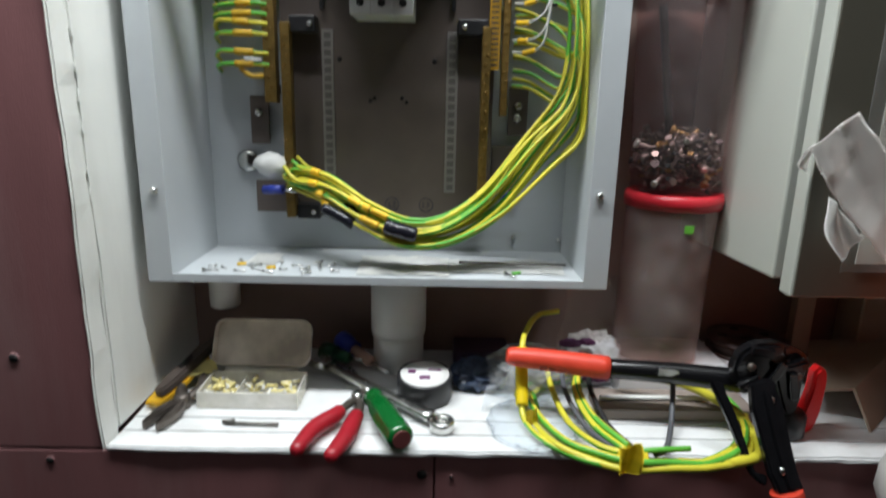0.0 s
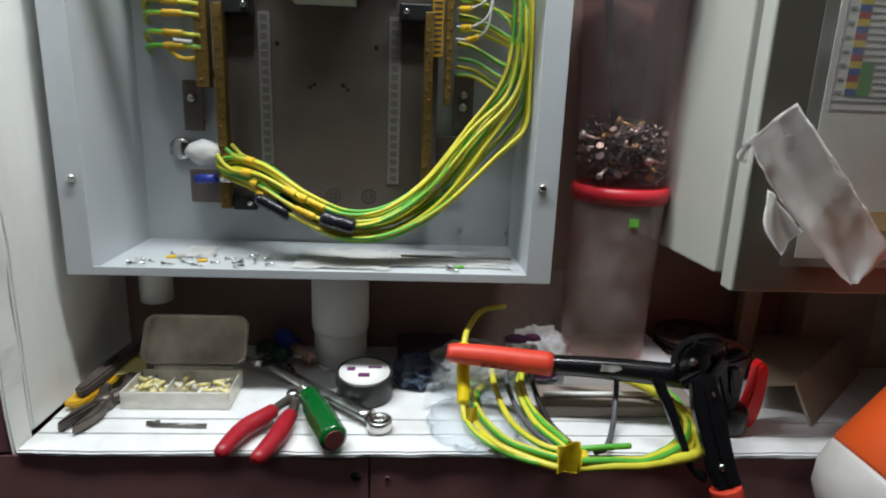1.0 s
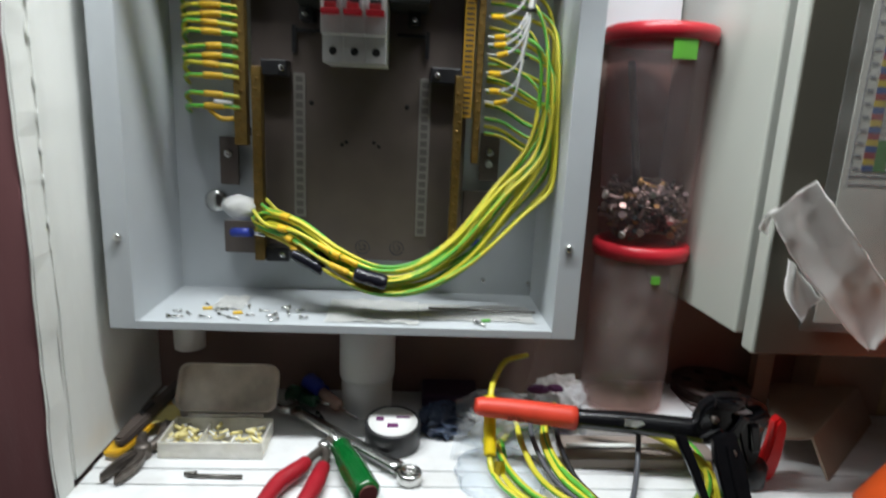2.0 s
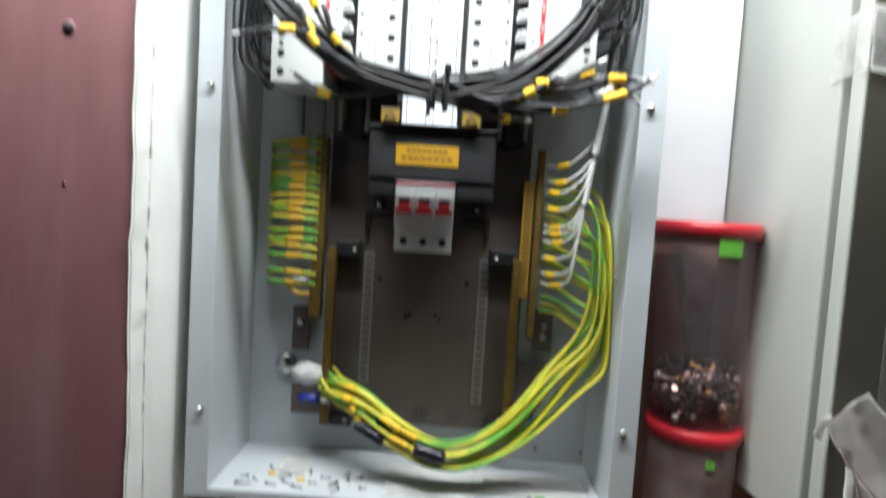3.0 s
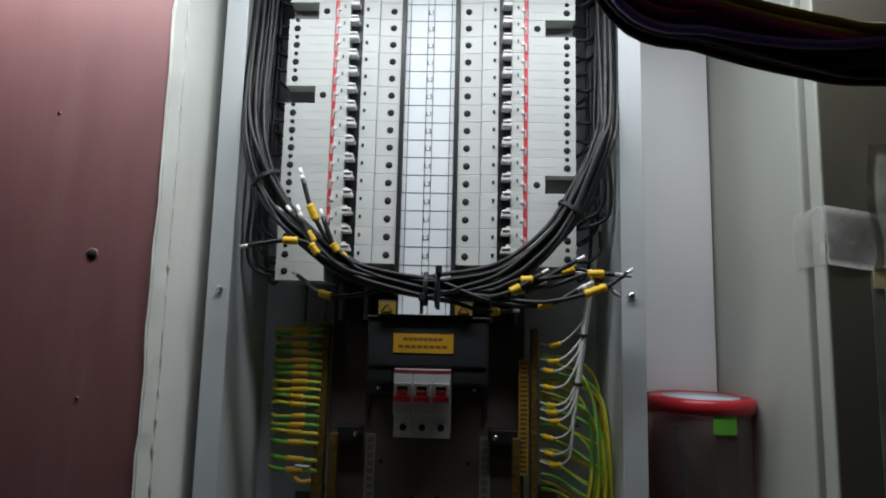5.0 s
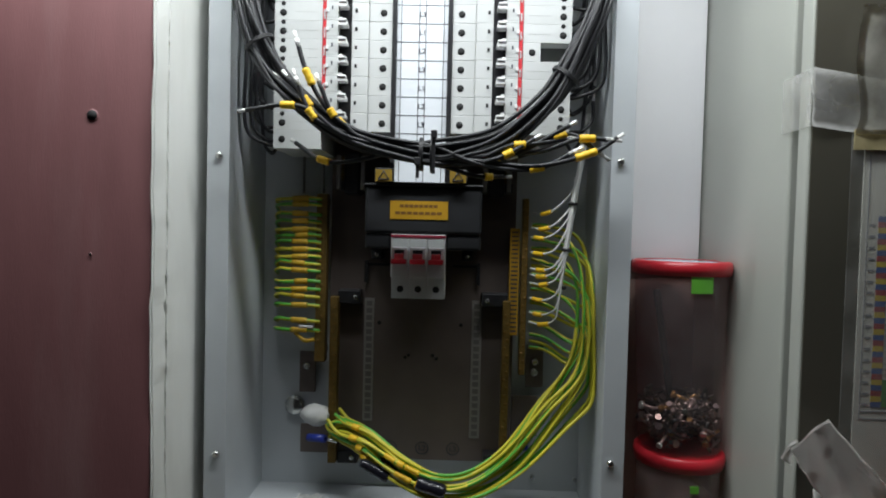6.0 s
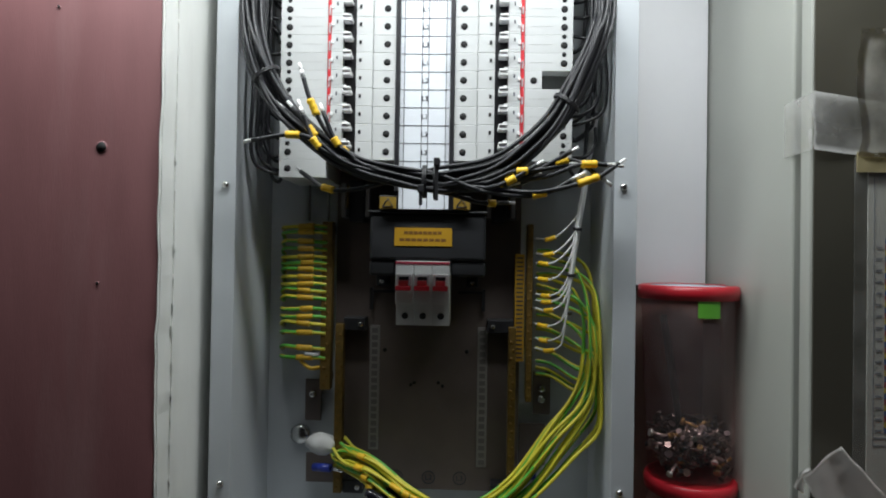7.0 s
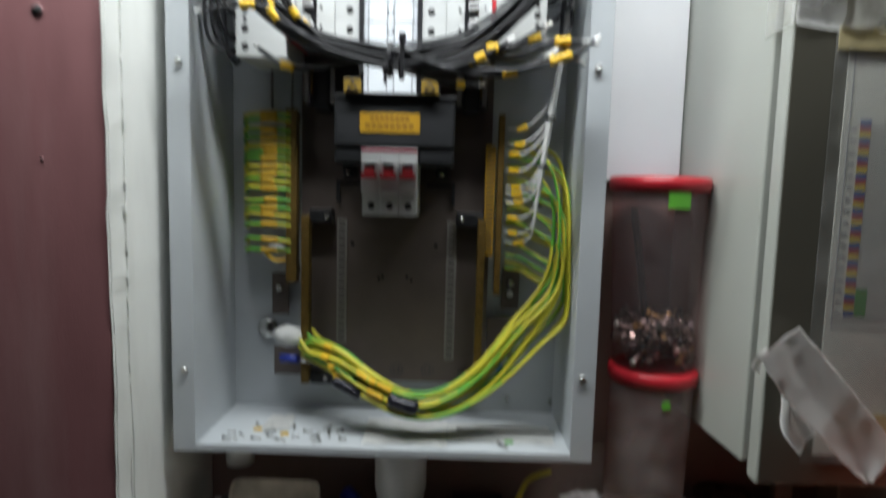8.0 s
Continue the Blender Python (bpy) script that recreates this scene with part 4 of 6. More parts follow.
left_run = [(-0.167, 0.030, 2.07), (-0.166, 0.022, 1.88), (-0.165, 0.004, 1.765), (-0.156, -0.008, 1.712), (-0.142, -0.010, 1.675), (-0.121, -0.012, 1.644), (-0.089, -0.014, 1.617), (-0.051, -0.014, 1.597), (0.014, -0.012, 1.583)]
right_run = [(0.172, 0.030, 2.07), (0.172, 0.022, 1.88), (0.168, 0.004, 1.760), (0.161, -0.008, 1.725), (0.147, -0.010, 1.688), (0.124, -0.012, 1.643), (0.094, -0.014, 1.613), (0.062, -0.014, 1.595), (0.014, -0.012, 1.586)]
right_ends = [((0.060, -0.024, 1.578), (0.106, -0.034, 1.574), (0.152, -0.032, 1.586), (0.1725, -0.030, 1.5985)),
              ((0.065, -0.020, 1.584), (0.110, -0.026, 1.588), (0.142, -0.030, 1.599), (0.1690, -0.030, 1.5985)),
              ((0.050, -0.018, 1.578), (0.085, -0.024, 1.584), (0.112, -0.028, 1.598), (0.1310, -0.030, 1.609)),
              ((0.060, -0.018, 1.584), (0.110, -0.026, 1.596), (0.135, -0.028, 1.603), (0.1610, -0.029, 1.5865)),
              ((0.045, -0.016, 1.577), (0.066, -0.028, 1.579), (0.082, -0.030, 1.585), (0.1010, -0.028, 1.597)),
              ((0.055, -0.018, 1.582), (0.082, -0.026, 1.592), (0.104, -0.028, 1.594), (0.1370, -0.028, 1.600)),
              ((0.030, -0.010, 1.573), (0.050, -0.010, 1.567), (0.064, -0.008, 1.566), (0.078, -0.002, 1.567)),
              ((0.052, -0.022, 1.577), (0.086, -0.030, 1.571), (0.112, -0.032, 1.5735), (0.1370, -0.032, 1.587)),
              ((0.050, -0.014, 1.578), (0.078, -0.020, 1.580), (0.090, -0.022, 1.583), (0.1000, -0.022, 1.587)),
              ((0.045, -0.012, 1.577), (0.062, -0.018, 1.578), (0.072, -0.020, 1.580), (0.0800, -0.022, 1.5815))]
left_ends = [((-0.060, -0.022, 1.597), (-0.092, -0.030, 1.618), (-0.1146, -0.032, 1.6229), (-0.147, -0.032, 1.618)),
             ((-0.050, -0.020, 1.598), (-0.080, -0.026, 1.622), (-0.0967, -0.030, 1.6503), (-0.106, -0.030, 1.678)),
             ((-0.055, -0.018, 1.600), (-0.084, -0.024, 1.612), (-0.0979, -0.028, 1.6281), (-0.113, -0.028, 1.646)),
             ((-0.050, -0.018, 1.599), (-0.078, -0.026, 1.606), (-0.0936, -0.030, 1.6165), (-0.106, -0.030, 1.645)),
             ((-0.045, -0.018, 1.596), (-0.066, -0.024, 1.609), (-0.0759, -0.026, 1.6181), (-0.086, -0.028, 1.642)),
             ((-0.045, -0.016, 1.594), (-0.080, -0.020, 1.606), (-0.110, -0.016, 1.636), (-0.129, -0.014, 1.652)),
             ((-0.040, -0.008, 1.582), (-0.066, -0.006, 1.577), (-0.0874, -0.010, 1.5775), (-0.114, 0.006, 1.594)),
             ((-0.045, -0.014, 1.590), (-0.060, -0.014, 1.600), (-0.070, -0.018, 1.612), (-0.080, -0.020, 1.622))]
for k, e in enumerate(right_ends):
    loom_wire(left_run, k, 10, e, (8, 6, 0, 10, 8, 11, 7, 9, 0, 7)[k])
for k, e in enumerate(left_ends):
    loom_wire(right_run, k, 8, e, (8, 8, 8, 8, 8, 0, 8, 8)[k])

for k in range(5):
    pts = curve_points(left_run, 10) + curve_points(right_run, 10)[::-1]
    bm = bmesh.new()
    tube(bm, around(curve_points(pts[::6], 4), k, 5, lambda s: 0.010, rnd, 0.8), 0.0021, 8)
    part("wire", bm, WIRE_BLACK, loom)


def tie_band(c, along, w, h, tail=None):
    """A cable tie round a bundle: a flat ring, a head and a tail."""
    along = Vector(along).normalized()
    out = along.cross(Vector((0, 1, 0))).normalized()
    bm = bmesh.new()
    ring = [Vector(c) + math.cos(a * math.pi / 9) * h * out + math.sin(a * math.pi / 9) * w * Vector((0, 1, 0)) for a in range(19)]
    for o in (-0.0012, 0, 0.0012):
        tube(bm, [q + along * o for q in ring], 0.0009, 5)
    tie = part("cable_tie", bm, BLACK_PLASTIC, loom, "black cable tie")
    if tail:
        part("tie_tail", boxed(tail[0] - 0.0015, tail[0] + 0.0015, c[1] - w - 0.003, c[1] - w - 0.0015, tail[1], tail[2]), BLACK_PLASTIC, tie)
        part("tie_head", boxed(tail[0] - 0.0028, tail[0] + 0.0028, c[1] - w - 0.005, c[1] - w + 0.002, tail[2] - 0.005, tail[2] + 0.002, bevel=0.0008), BLACK_PLASTIC, tie)


tie_band((0.014, -0.012, 1.584), (1, 0, 0), 0.013, 0.0155, (0.0155, 1.566, 1.602))
tie_band((0.004, -0.013, 1.5845), (1, 0, 0), 0.012, 0.0145, (0.0015, 1.562, 1.578))
tie_band((-0.146, -0.009, 1.683), (0.5, 0, -0.86), 0.011, 0.0135)
tie_band((0.132, -0.011, 1.657), (0.6, 0, 0.8), 0.011, 0.0135)

# side wires from the loom to the outer terminals
rnd = random.Random(4)
for s in (-1, 1):
    feed = thing("breaker_feed_wires", (s * 0.165, 0.06, 1.60), "black wires running up the cabinet side to the breaker terminals", "wiring", "side wiring")
    for k in range(6):
        x, y = s * (0.160 + 0.0035 * (k % 3)), 0.045 + 0.010 * (k // 3) + rnd.uniform(0, 0.003)
        z0 = 1.60 + 0.045 * k + rnd.uniform(0, 0.02)
        pts = [(s * 0.1425, y - 0.004, z0 - 0.004), (s * 0.151, y, z0 - 0.012), (x, y, z0 + 0.012), (x + rnd.uniform(-0.003, 0.003), y, z0 + 0.12), (x, y + 0.004, z0 + 0.25), (x, y, 2.08)]
        bm = bmesh.new()
        tube(bm, curve_points(pts, 8), 0.0018, 8)
        part("wire", bm, WIRE_BLACK, feed)
    for i in range(1, ROWS_UP):
        z = BZ0 + i * PITCH + 0.0085
        y = 0.052 + rnd.uniform(-0.004, 0.006)
        dz = rnd.uniform(-0.004, 0.010)
        pts = [(s * 0.1425, y, z), (s * 0.150, y - 0.003, z + dz * 0.2 - 0.001), (s * 0.160, y - 0.006, z + dz), (s * 0.1695, y - 0.002, z + dz + 0.012), (s * 0.170, y, z + dz + 0.03)]
        bm = bmesh.new()
        tube(bm, curve_points(pts, 6), 0.0018, 8)
        part("wire", bm, WIRE_BLACK, feed)
    # slack loops at the foot of the row
    for k, (zl, xo) in enumerate(((1.604, 0.166), (1.613, 0.160), (1.60, 0.172)) if s < 0 else ((1.652, 0.176), (1.660, 0.170), (1.668, 0.163))):
        pts = [(s * 0.1425, 0.046, zl), (s * 0.150, 0.038, zl - 0.003), (s * (xo - 0.004), 0.030, zl + 0.006), (s * xo, 0.026, zl + 0.03), (s * (xo - 0.003), 0.022, zl + 0.075), (s * (xo + 0.001), 0.03, zl + 0.16), (s * 0.168, 0.035, 1.95)]
        bm = bmesh.new()
        tube(bm, curve_points(pts, 8), 0.0018, 8)
        part("wire", bm, WIRE_BLACK, feed)

# coloured cable bundle crossing in front of the side cabinet
bundle = thing("coloured_cable_bundle", (0.21, -0.25, 1.68), "bundle of coloured cables slung in front of the cabinets, mostly black", "cable bundle")
spine = [(0.075, -0.300, 2.60), (0.070, -0.290, 2.00), (0.078, -0.270, 1.830), (0.117, -0.252, 1.7275), (0.160, -0.250, 1.7095), (0.210, -0.250, 1.6965), (0.250, -0.250, 1.693), (0.40, -0.240, 1.705), (0.90, -0.20, 1.95), (1.80, -0.16, 2.30)]
rnd = random.Random(17)
OCHRE, OLIVE = mat("wire_ochre", (0.52, 0.36, 0.04), 0.4), mat("wire_olive", (0.16, 0.15, 0.07), 0.4)
VIOLET, CRIMSON = mat("wire_violet", (0.24, 0.16, 0.50), 0.4), mat("wire_crimson", (0.42, 0.03, 0.14), 0.4)
spine_line = curve_points(spine, 8)
for k in range(30):
    line = around(spine_line, k, 30, lambda s: 0.0145, rnd, 0.9)
    bm = bmesh.new()
    tube(bm, line, 0.0026, 8)
    rank = (line[44].z - spine_line[44].z) / 0.0145
    tint = WIRE_BLACK if rank < -0.50 or k % 9 == 8 else OLIVE if rank < -0.32 else VIOLET if rank < -0.05 else CRIMSON if rank < 0.22 else OCHRE if rank < 0.80 else WIRE_BLACK
    part("cable", bm, tint, bundle)

# ---- papers and tape on the side cabinet's door ----
DOOR_Y = -0.071
chart = thing("wiring_chart", (0.36, DOOR_Y, 1.28), "printed circuit chart in a clear sleeve, taped to the cabinet door", "paper chart")
part("sheet", boxed(0.3590, 0.560, DOOR_Y - 0.0022, DOOR_Y - 0.0014, 1.268, 1.594), PAPER, chart)
part("sleeve", boxed(0.3480, 0.566, DOOR_Y - 0.0036, DOOR_Y - 0.0026, 1.262, 1.600), clear("sleeve_film", (0.90, 0.90, 0.88), 0.2, alpha=0.08, haze=0.04), chart, "clear wrinkled plastic sleeve")
CELLS = [mat("cell_blue", (0.03, 0.09, 0.35), 0.6), mat("cell_yellow", (0.70, 0.52, 0.02), 0.6), mat("cell_red", (0.38, 0.02, 0.03), 0.6)]
FAINT = mat("faint_rule", (0.33, 0.34, 0.40), 0.7)
for i in range(34):
    z = 1.383 + i * 0.0045
    part("table_cell", boxed(0.3722, 0.3806, DOOR_Y - 0.00245, DOOR_Y - 0.00225, z, z + 0.00445), CELLS[i % 3], chart)
    part("table_rule", boxed(0.3810 if i > 4 else 0.3905, 0.555, DOOR_Y - 0.00245, DOOR_Y - 0.00225, z - 0.0002, z + 0.0003), FAINT, chart)
    if i % 2 == 0:
        part("printed_bar", boxed(0.3655, 0.3700, DOOR_Y - 0.00245, DOOR_Y - 0.00225, z + 0.001, z + 0.0028), FAINT, chart)
part("table_cell", boxed(0.3809, 0.3900, DOOR_Y - 0.00245, DOOR_Y - 0.00225, 1.383, 1.4055), mat("cell_green", (0.06, 0.30, 0.03), 0.6), chart)
for z in (1.3795, 1.3735):
    part("table_rule", boxed(0.364, 0.555, DOOR_Y - 0.00245, DOOR_Y - 0.00225, z - 0.0004, z + 0.0004), FAINT, chart)
part("table_rule", boxed(0.3635, 0.3642, DOOR_Y - 0.00245, DOOR_Y - 0.00225, 1.373, 1.585), FAINT, chart)
part("top_tape", boxed(0.349, 0.565, DOOR_Y - 0.0046, DOOR_Y - 0.0038, 1.588, 1.604), mat("brown_tape", (0.42, 0.36, 0.20), 0.3, vary=0.2, scale=60), chart, "strip of brown packing tape")
part("top_tape", boxed(0.372, 0.56, DOOR_Y - 0.0046, DOOR_Y - 0.0038, 1.290, 1.304), bpy.data.materials["brown_tape"], chart)


def crumpled(left, right, y, rows_n, cols_n, depth, seed, thick=0.0007):
    """A hanging sheet between two edge lines of (x, z), with folds."""
    bm = bmesh.new()
    la = curve_points([(x, 0, z) for x, z in left], 8)
    ra = curve_points([(x, 0, z) for x, z in right], 8)
    grid = []
    for i in range(rows_n + 1):
        s = i / rows_n
        a, b = la[round(s * (len(la) - 1))], ra[round(s * (len(ra) - 1))]
        row = []
        for j in range(cols_n + 1):
            u = j / cols_n
            p = a.lerp(b, u)
            q = Vector((p.x * 40 + seed, p.z * 26, seed))
            fold = depth * (noise.noise(q) + 0.5 * noise.noise(q * 2.3)) + depth * 0.9 * math.sin(u * 7 + s * 3 + seed)
            p.y = y + fold
            p.x += 0.0012 * noise.noise(q * 3)
            row.append(bm.verts.new(p))
        grid.append(row)
    for i in range(rows_n):
        for j in range(cols_n):
            bm.faces.new((grid[i][j], grid[i][j + 1], grid[i + 1][j + 1], grid[i + 1][j])).smooth = True
    bmesh.ops.solidify(bm, geom=list(bm.faces), thickness=thick)
    return bm


CLOTH = thin_sheet("dirty_white_film", (0.95, 0.935, 0.91), 0.25)
rag = thing("white_rag", (0.35, -0.09, 1.25), "crumpled dirty white plastic rag hung on the cabinet door's edge", "rag")
part("strip", crumpled([(0.302, 1.352), (0.313, 1.334), (0.329, 1.314), (0.352, 1.290), (0.374, 1.268), (0.394, 1.252)],
                       [(0.330, 1.377), (0.349, 1.356), (0.380, 1.322), (0.405, 1.294), (0.416, 1.278), (0.400, 1.255)], -0.088, 40, 18, 0.0020, 3.1), CLOTH, rag)
part("flap", crumpled([(0.327, 1.318), (0.327, 1.300), (0.330, 1.287), (0.342, 1.272)], [(0.333, 1.312), (0.343, 1.302), (0.352, 1.292), (0.356, 1.290)], -0.080, 18, 10, 0.003, 7.7), CLOTH, rag)
part("tie_strap", crumpled([(0.3150, 1.355), (0.308, 1.350), (0.303, 1.340)], [(0.3165, 1.352), (0.312, 1.346), (0.311, 1.334)], -0.073, 10, 6, 0.0015, 1.7), CLOTH, rag)

FILM_TAPE = clear("milky_tape", (0.92, 0.92, 0.90), 0.25, alpha=0.24, haze=0.14)
tape_piece = thing("adhesive_tape", (0.335, DOOR_Y, 1.60), "milky adhesive tape wrapped over the cabinet door's edge", "tape")
part("front_strip", crumpled([(0.3160, 1.653), (0.3160, 1.628), (0.3160, 1.606)], [(0.392, 1.640), (0.392, 1.618), (0.392, 1.597)], DOOR_Y - 0.0022, 10, 24, 0.0006, 2.2, 0.0003), FILM_TAPE, tape_piece)
part("edge_strip", boxed(0.3157, 0.3161, -0.0725, -0.030, 1.606, 1.652), FILM_TAPE, tape_piece)
wrinkle = thing("crumpled_film", (0.37, DOOR_Y, 1.62), "crumpled clear film stuck above the chart", "film")
part("film", crumpled([(0.350, 1.70), (0.346, 1.66), (0.352, 1.62), (0.349, 1.600)], [(0.56, 1.70), (0.56, 1.66), (0.56, 1.62), (0.56, 1.60)], DOOR_Y - 0.0065, 16, 30, 0.0022, 5.0, 0.0004),
     clear("film_clear", (0.85, 0.84, 0.78), 0.15, alpha=0.38, haze=0.2), wrinkle)

# ---- loose bits on the cabinet floor ----
CF = CZ0 + 0.003
rnd = random.Random(31)
spots = [(-0.155, 0.035), (-0.142, 0.030), (-0.118, 0.040), (-0.112, 0.028), (-0.095, 0.050), (-0.088, 0.030), (-0.078, 0.042), (-0.070, 0.028), (-0.062, 0.052), (-0.056, 0.036),
         (-0.048, 0.044), (-0.040, 0.026), (-0.125, 0.022), (-0.100, 0.020), (-0.134, 0.056), (-0.066, 0.018), (0.118, 0.020), (-0.15, 0.02)]
for x, y in spots:
    bm = bmesh.new()
    a = rnd.uniform(0, math.pi)
    L, r = rnd.uniform(0.006, 0.013), rnd.uniform(0.0007, 0.0012)
    small_screw(bm, (x, y, CF + r * 2.1), (math.cos(a), math.sin(a) * 0.6, 0), L, r)
    solid("loose_screw", bm, CHROME, "small loose zinc screw on the cabinet floor", "screw", "loose screws in the cabinet")
for x, y, m, lab in ((-0.105, 0.034, MARKER, "yellow"), (-0.135, 0.044, MARKER, "yellow"), (0.120, 0.030, WIRE_GREEN, "green")):
    solid("wire_scrap", rod((x, y, CF + 0.0016), (x + 0.008, y + 0.002, CF + 0.0016), 0.0015, 8), m, f"short {lab} scrap of wire sleeve on the cabinet floor", "scrap")
for x0, x1, y0, y1 in ((-0.022, 0.062, 0.018, 0.082), (-0.128, -0.10, 0.045, 0.085), (0.062, 0.17, 0.03, 0.075)):
    bm = bmesh.new()
    n = 12
    g = [[bm.verts.new((x0 + (x1 - x0) * i / n + 0.004 * noise.noise(Vector((i, j, x0 * 9))), y0 + (y1 - y0) * j / n + 0.006 * noise.noise(Vector((j * 0.6, i * 0.4, 5 + x0))), CF + 0.0012 + 0.0030 * abs(noise.noise(Vector((i * 0.35, j * 0.35, x0 * 50)))))) for j in range(n + 1)] for i in range(n + 1)]
    for i in range(n):
        for j in range(n):
            bm.faces.new((g[i][j], g[i + 1][j], g[i + 1][j + 1], g[i][j + 1]))
    bmesh.ops.solidify(bm, geom=list(bm.faces), thickness=0.0006)
    solid("tissue_scrap", bm, PAPER, "flat white paper scrap on the cabinet floor", "paper")
solid("thin_rod", rod((0.072, 0.050, CF + 0.0058), (0.172, 0.046, CF + 0.0058), 0.0012, 8), STEEL_DARK, "thin dark steel rod on paper in the cabinet", "rod")

# ---- pipes under the cabinet ----
pipe = thing("drain_pipe", (0.013, 0.085, SHELF_Z), "white plastic conduit pipe with a socket, from cabinet to shelf", "pipe")
part("pipe", lathe([(0.0225, 0), (0.0258, 0), (0.0258, 0.05), (0.0225, 0.05), (0.0225, 0)], 32, (0.013, 0.085, SHELF_Z)), PVC, pipe)
part("socket", lathe([(0.0259, 0.0365), (0.0270, 0.0365), (0.0280, 0.041), (0.0280, 0.1125), (0.0259, 0.1125), (0.0259, 0.0365)], 32, (0.013, 0.085, SHELF_Z)), PVC, pipe)
stub = thing("pipe_stub", (-0.163, 0.085, 1.165), "short white plastic conduit stub under the cabinet", "pipe")
part("stub", lathe([(0.0135, 0), (0.0148, 0.001), (0.0150, 0.0505), (0.0120, 0.0505), (0.0120, 0.001), (0.0135, 0)], 28, (-0.163, 0.085, 1.1705)), PVC, stub)

# ---- tools on the shelf ----
S = SHELF_Z
DARK_STEEL = mat("dark_tool_steel", (0.15, 0.128, 0.112), 0.45, 0.7, vary=0.3, scale=70, blotch=0.5, blotch_color=(0.22, 0.20, 0.17), blotch_scale=40)
HAZY = clear("hazy_plastic", (0.95, 0.94, 0.90), 0.25, alpha=0.54, haze=0.12)
RED_GRIP = mat("red_grip", (0.33, 0.010, 0.020), 0.42, vary=0.08, scale=50)
ORANGE_GRIP = mat("orange_red_grip", (0.64, 0.055, 0.028), 0.45, vary=0.10, scale=60)


def turned(bm, at, angle=0.0, tilt=0.0):
    bmesh.ops.transform(bm, verts=bm.verts, matrix=Matrix.Translation(at) @ Matrix.Rotation(angle, 4, "Z") @ Matrix.Rotation(tilt, 4, "X"))
    return bm


def flat_shape(outline, thick, steps=6, closed=True):
    """A flat plate from a smooth outline, with thickness."""
    pts = curve_points([(x, y, 0) for x, y in outline] + [(outline[0][0], outline[0][1], 0)], steps)[:-1]
    bm = bmesh.new()
    f = bm.faces.new([bm.verts.new(p) for p in pts])
    r = bmesh.ops.extrude_face_region(bm, geom=[f])
    bmesh.ops.translate(bm, verts=[g for g in r["geom"] if isinstance(g, bmesh.types.BMVert)], vec=(0, 0, thick))
    bmesh.ops.bevel(bm, geom=[e for e in bm.edges if e.calc_face_angle(0) > 1.2], offset=thick * 0.2, segments=2, affect="EDGES")
    return bm


# clear box of terminals with its lid open
tbox = thing("terminal_box", (-0.112, 0.018, S), "clear plastic box of yellow crimp terminals, lid open", "plastic box")
BX0, BX1, BY0, BY1, BH = -0.159, -0.070, -0.014, 0.031, 0.0160
for d in ((BX0, BX1, BY0, BY1, S + 0.0005, S + 0.002), (BX0, BX1, BY0, BY0 + 0.0015, S + 0.002, S + BH), (BX0, BX1, BY1 - 0.0015, BY1, S + 0.002, S + BH),
          (BX0, BX0 + 0.0015, BY0 + 0.0015, BY1 - 0.0015, S + 0.002, S + BH), (BX1 - 0.0015, BX1, BY0 + 0.0015, BY1 - 0.0015, S + 0.002, S + BH), (-0.1275, -0.1265, BY0 + 0.0015, BY1 - 0.0015, S + 0.002, S + BH - 0.004)):
    part("box_wall", boxed(*d, bevel=0.0004), HAZY, tbox)
LID_HAZE = clear("hazy_lid", (0.86, 0.79, 0.70), 0.3, alpha=0.66, haze=0.10)


def rounded_loop(x0, x1, z0, z1, r, y):
    """Corner points of an upright rectangle with rounded corners."""
    out = []
    for cx, cz, a0 in ((x1 - r, z1 - r, 0), (x0 + r, z1 - r, 90), (x0 + r, z0 + r, 180), (x1 - r, z0 + r, 270)):
        for k in range(7):
            a = radians(a0 + 15 * k)
            out.append((cx + r * math.cos(a), y, cz + r * math.sin(a)))
    return out


def lid_shell(y_in, y_out, z0, z1):
    """A shallow tray lid with rounded corners and a rim towards the front."""
    x0, x1 = BX0 - 0.003, BX1 + 0.001
    loops = [rounded_loop(x0 + d, x1 - d, z0 + d, z1 - d, max(0.003, 0.010 - d), y) for d, y in ((0.0014, y_out), (0.0, y_out - 0.0014), (0.0, y_in), (0.0012, y_in), (0.0014, y_out - 0.0016))]
    bm = bmesh.new()
    rings = [[bm.verts.new(p) for p in l] for l in loops]
    n = len(rings[0])
    for a, b in zip(rings, rings[1:]):
        for k in range(n):
            bm.faces.new((a[k], a[(k + 1) % n], b[(k + 1) % n], b[k])).smooth = True
    bm.faces.new(rings[0])
    bm.faces.new(rings[-1])
    bmesh.ops.recalc_face_normals(bm, faces=bm.faces)
    return bm


